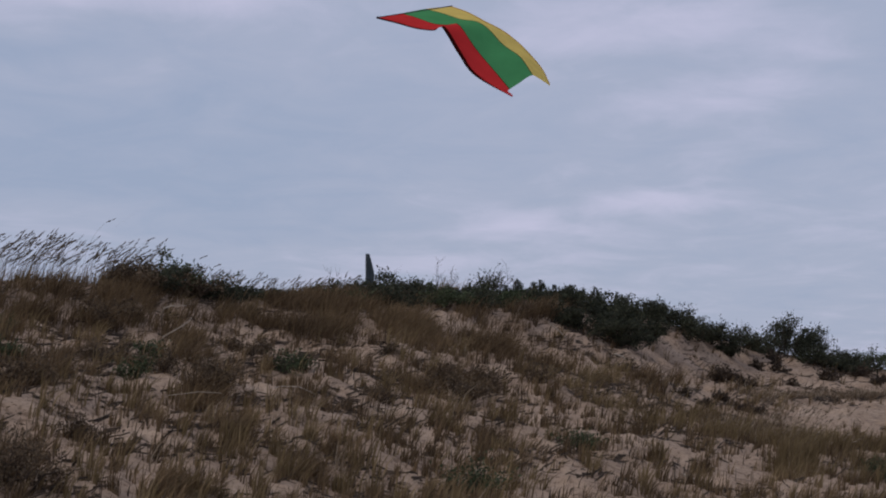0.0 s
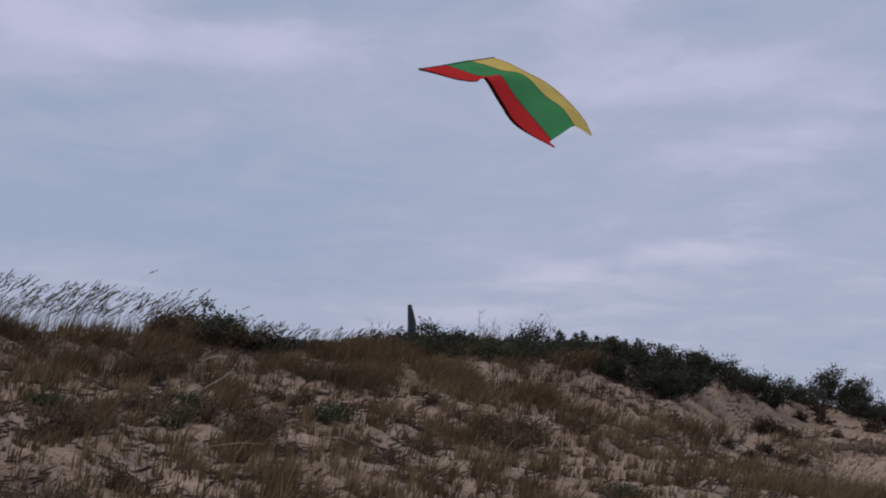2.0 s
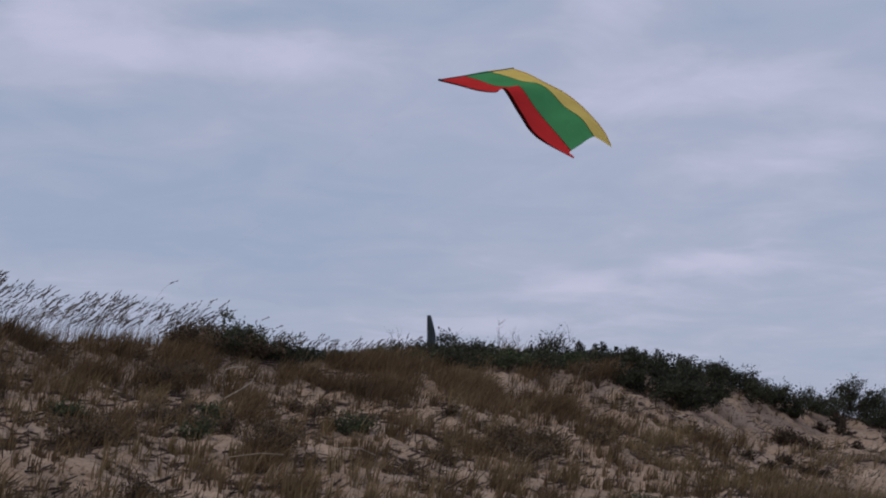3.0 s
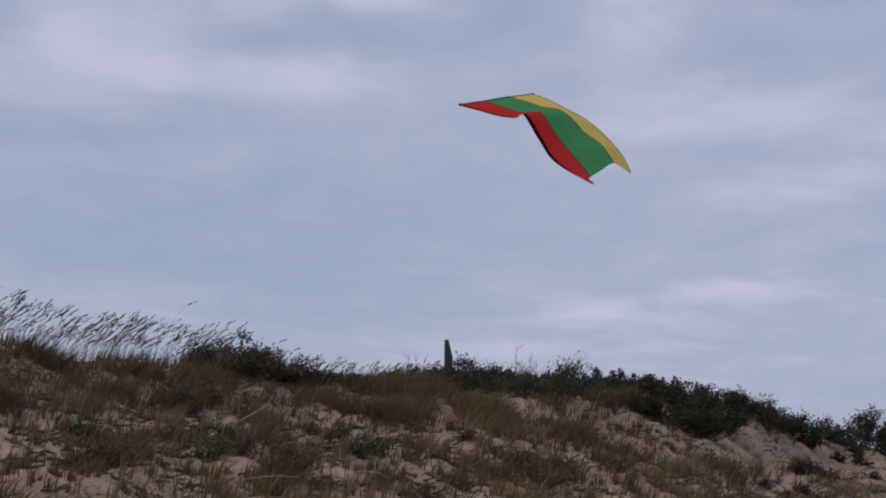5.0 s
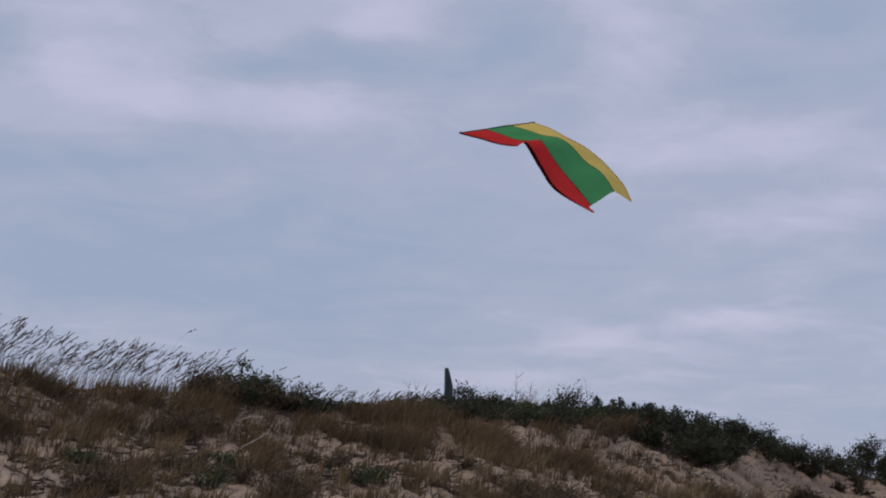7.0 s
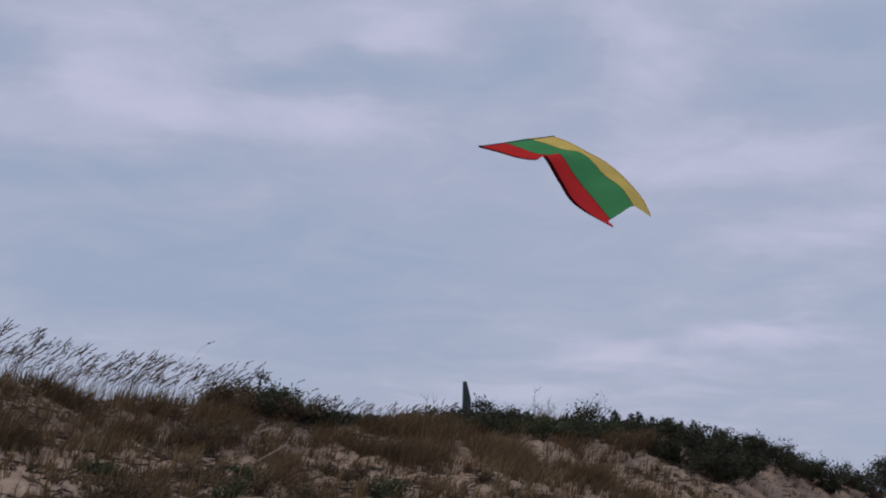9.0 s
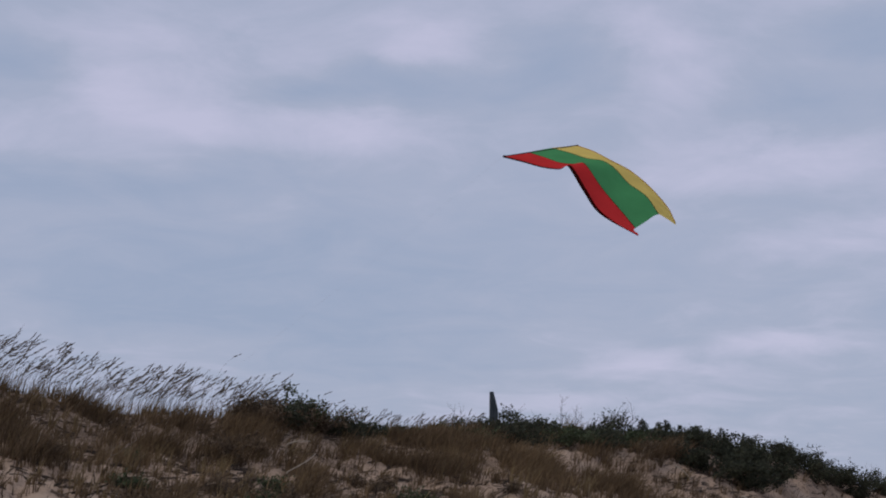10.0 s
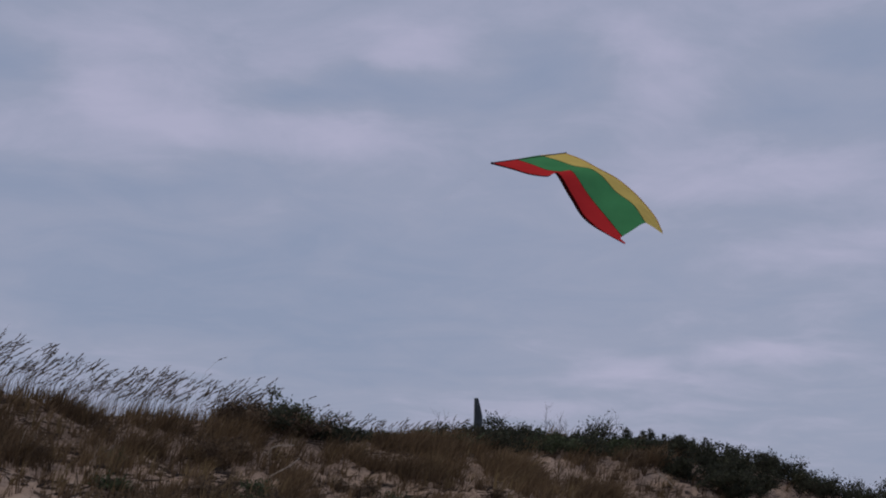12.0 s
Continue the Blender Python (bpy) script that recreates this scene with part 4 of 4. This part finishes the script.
# ---- the post, dead wood ----
def build_post():
    """A weathered plank post with a slanting split top."""
    x, y, z = dune(-3.53, 2.9)
    bm = bmesh.new()
    w, d, h = 0.16, 0.085, 0.85
    rows = []
    for t in (0, 0.4, 0.68, 0.84, 1.0):
        half = w / 2
        cut = max(0.0, t - 0.68) * 0.30
        zz = -0.3 + t * (h + 0.3)
        rows.append([bm.verts.new((sx, sy, zz)) for sx, sy in ((-half, -d / 2), (half - cut, -d / 2), (half - cut, d / 2), (-half, d / 2))])
    for a, b in zip(rows, rows[1:]):
        for k in range(4):
            bm.faces.new((a[k], a[(k + 1) % 4], b[(k + 1) % 4], b[k]))
    bm.faces.new(rows[0][::-1])
    bm.faces.new(rows[-1])
    bmesh.ops.bevel(bm, geom=[e for e in bm.edges if abs(e.verts[0].co.z - e.verts[1].co.z) > 0.05], offset=0.009, segments=2, affect="EDGES")
    me = bpy.data.meshes.new("fence_post")
    bm.to_mesh(me)
    bm.free()
    me.materials.append(WOOD)
    ob = new("fence_post", me)
    ob.matrix_world = pose(x, y, z, 0, -0.5, 18)
    tagged(ob, "weathered grey wooden post with a split slanting top", "post")


build_post()


def dead_stalk(az, s, points, radius, label, name="dead_stalk"):
    x, y, z = dune(az, s)
    V, F = tube(points, radius, radius * 0.45, 6)
    ob = new(name, mesh_of(name, V, [F], DRIFT, True))
    ob.matrix_world = pose(x, y, z)
    tagged(ob, label, "dead stalk", "bleached stalks on the slope")


dead_stalk(-12.9, 2.12, [(-0.16, 0.1, 0.0), (-0.14, -0.2, 0.22), (-0.09, -0.3, 0.32), (0.02, -0.3, 0.36), (0.28, -0.3, 0.37)], 0.018, "pale dead stalk bowed over in the grass")
dead_stalk(-12.75, 1.75, [(-0.16, 0.1, -0.02), (-0.14, -0.25, 0.20), (0.05, -0.3, 0.30), (0.2, -0.3, 0.39), (0.3, -0.3, 0.48)], 0.016, "pale dead stalk leaning in the grass")
dead_stalk(-11.4, 0.74, [(-0.42, 0.1, 0.0), (-0.38, -0.4, 0.29), (0.0, -0.45, 0.335), (0.28, -0.45, 0.32)], 0.007, "thin pale stalk lying on a brown shrub")
dead_stalk(-7.4, 0.92, [(-0.3, 0, 0.04), (-0.1, 0, 0.10), (0.15, 0, 0.09), (0.35, 0, 0.0)], 0.012, "pale curved stalk lying on the sand")
dead_stalk(8.29, 1.74, [(-0.16, 0, 0.02), (0.0, 0, 0.12), (0.16, 0, 0.05), (0.22, 0, -0.03)], 0.022, "bleached bent branch on the bank", "dead_branch")
dead_stalk(11.8, 0.22, [(-0.12, 0, 0.1), (0.0, -0.05, 0.05), (0.16, -0.05, 0.0)], 0.018, "short bleached branch on the sand", "dead_branch")
dead_stalk(5.6, 2.0, [(-0.2, 0, 0.3), (0.0, -0.05, 0.15), (0.14, -0.05, 0.0)], 0.015, "bleached branch on the bank", "dead_branch")


# ---- the flag ----
def spline(points, u):
    p = np.asarray(points, float)
    k = np.clip(u, 0, 1) * (len(p) - 1)
    i = np.minimum(np.floor(k).astype(int), len(p) - 2)
    f = (k - i)[:, None]
    q = np.concatenate([[2 * p[0] - p[1]], p, [2 * p[-1] - p[-2]]])
    a, b, c, d = q[i], q[i + 1], q[i + 2], q[i + 3]
    return 0.5 * (2 * b + (c - a) * f + (2 * a - 5 * b + 4 * c - d) * f**2 + (3 * b - a - 3 * c + d) * f**3)


def build_flag():
    """A striped flag streaming from a thin spar; x to the right, y away from the viewer, z up."""
    az, el, dist = radians(-1.93), radians(11.21), 19.9
    root = tagged(new("flag"), "yellow, green and red striped flag flying from a thin dark spar", "flag")
    root.matrix_world = Matrix.Translation((dist * math.cos(el) * math.sin(az), dist * math.cos(el) * math.cos(az), EYE + dist * math.sin(el))) @ pose(0, 0, 0, math.degrees(el), 0, -math.degrees(az)) @ pose(0, 0, 0, 0, -1.1, 0)
    # four lines along the cloth, from the spar to the free end: the red edge, the two seams and the yellow edge
    flat = [
            [(-0.02, 0.000), (0.20, -0.059), (0.39, -0.113), (0.57, -0.138), (0.67, -0.109), (0.84, -0.384), (1.02, -0.626), (1.44, -0.878)],
            [(0.23, 0.040), (0.40, -0.012), (0.56, -0.070), (0.70, -0.083), (0.83, -0.083), (0.99, -0.300), (1.15, -0.497), (1.40, -0.787)],
            [(0.47, 0.080), (0.64, 0.034), (0.82, -0.023), (1.00, -0.053), (1.14, -0.141), (1.29, -0.296), (1.48, -0.436), (1.64, -0.626)],
            [(0.70, 0.101), (0.88, 0.040), (1.07, -0.057), (1.25, -0.150), (1.41, -0.267), (1.56, -0.415), (1.69, -0.554), (1.79, -0.718)],
    ]
    lines = [[(x, 1.1 * i / 7 - 0.85 * j / 3, z) for i, (x, z) in enumerate(row)] for j, row in enumerate(flat)]
    nu, nv = 60, 10

    def sheet(v0, v1):
        u = np.linspace(0, 1, nu)
        rows = []
        for v in np.linspace(v0, v1, nv):
            across = np.stack([spline(row, u) for row in lines])
            p = np.stack([spline(across[:, k], np.array([v]))[0] for k in range(nu)])
            p[:, 2] += 0.004 * u * np.sin(19 * u + 7 * v)
            p[:, 1] += 0.05 * u * np.sin(11.0 * u + 4.0 * v)
            p[:, 0] += 0.012 * np.clip((u - 0.88) / 0.12, 0, 1) * np.sin(17 * v)
            tail = np.clip((u - 0.84) / 0.16, 0, 1) * np.sin(math.pi * np.clip(3 * v - 2, 0, 1))
            p[:, 2] -= 0.075 * tail  # the yellow corner droops and curls outward
            p[:, 0] += 0.05 * tail
            rows.append(p)
        V = np.concatenate(rows)
        j, i = np.meshgrid(np.arange(nv - 1), np.arange(nu - 1))
        F = np.stack([j * nu + i, j * nu + i + 1, (j + 1) * nu + i + 1, (j + 1) * nu + i], -1).reshape(-1, 4)
        return V, [F], rows

    for name, mat, v0, v1 in (("red_stripe", RED, 0, 1 / 3), ("green_stripe", GREEN, 1 / 3, 2 / 3), ("yellow_stripe", YELLOW, 2 / 3, 1)):
        V, F, rows = sheet(v0, v1)
        part(name, mesh_of(name, V, F, mat, True), root, name.split("_")[0] + " cloth stripe")
        # the thicker dark tube on the red edge stands in for shade beneath it
        T, G = tube(rows[0][:, :3], 0.014 if v0 == 0 else 0.003, 0.004, 4)
        part("seam", mesh_of("seam", T, [G], SEAM_AND_SHADE, True), root, "stitched seam, its dark colour painted as shade along the red edge")
    # the red edge is turned under along the free half; its dark colour paints in shade
    u = np.linspace(0.5, 1, 40)
    edge = np.stack([spline(row, u) for row in lines[:2]])
    fold = 0.20 * np.sin(math.pi * np.clip((u - 0.5) / 0.5, 0, 1) ** 0.7)[:, None] * np.clip(1.15 - u, 0, 1)[:, None] ** 0.3 + 0.03
    under = np.concatenate([edge[0] + [0, -0.012, 0], edge[0] * (1 - fold) + edge[1] * fold + [0, -0.03, 0]])
    k = np.arange(39)
    part("hem", mesh_of("hem", under, [np.stack([k, k + 1, k + 41, k + 40], -1)], SEAM_AND_SHADE, True), root, "turned-under hem of the red edge, its underside's shade painted dark")
    T, G = tube(rows[-1], 0.005, 0.005, 4)
    part("seam", mesh_of("seam", T, [G], YELLOW, True), root, "yellow stitched hem")
    a, b = np.array(lines[0][0]), np.array(lines[3][0])
    T, G = tube([a - 0.01 * (b - a), a, b, b + 0.03 * (b - a)], 0.005, 0.005, 6)
    part("spar", mesh_of("spar", T, [G], SPAR, True), root, "thin dark spar along the hoist")
    end = a - 0.01 * (b - a)
    f = np.linspace(0, 1, 12)[:, None]
    T, G = tube(end + f * (np.array([-4.6, -1.6, -3.4]) - end) + f * (1 - f) * [0, 0, -0.35], 0.0003, 0.0003, 3)
    part("tether", mesh_of("tether", T, [G], LINE), root, "very thin pale tether line")


build_flag()
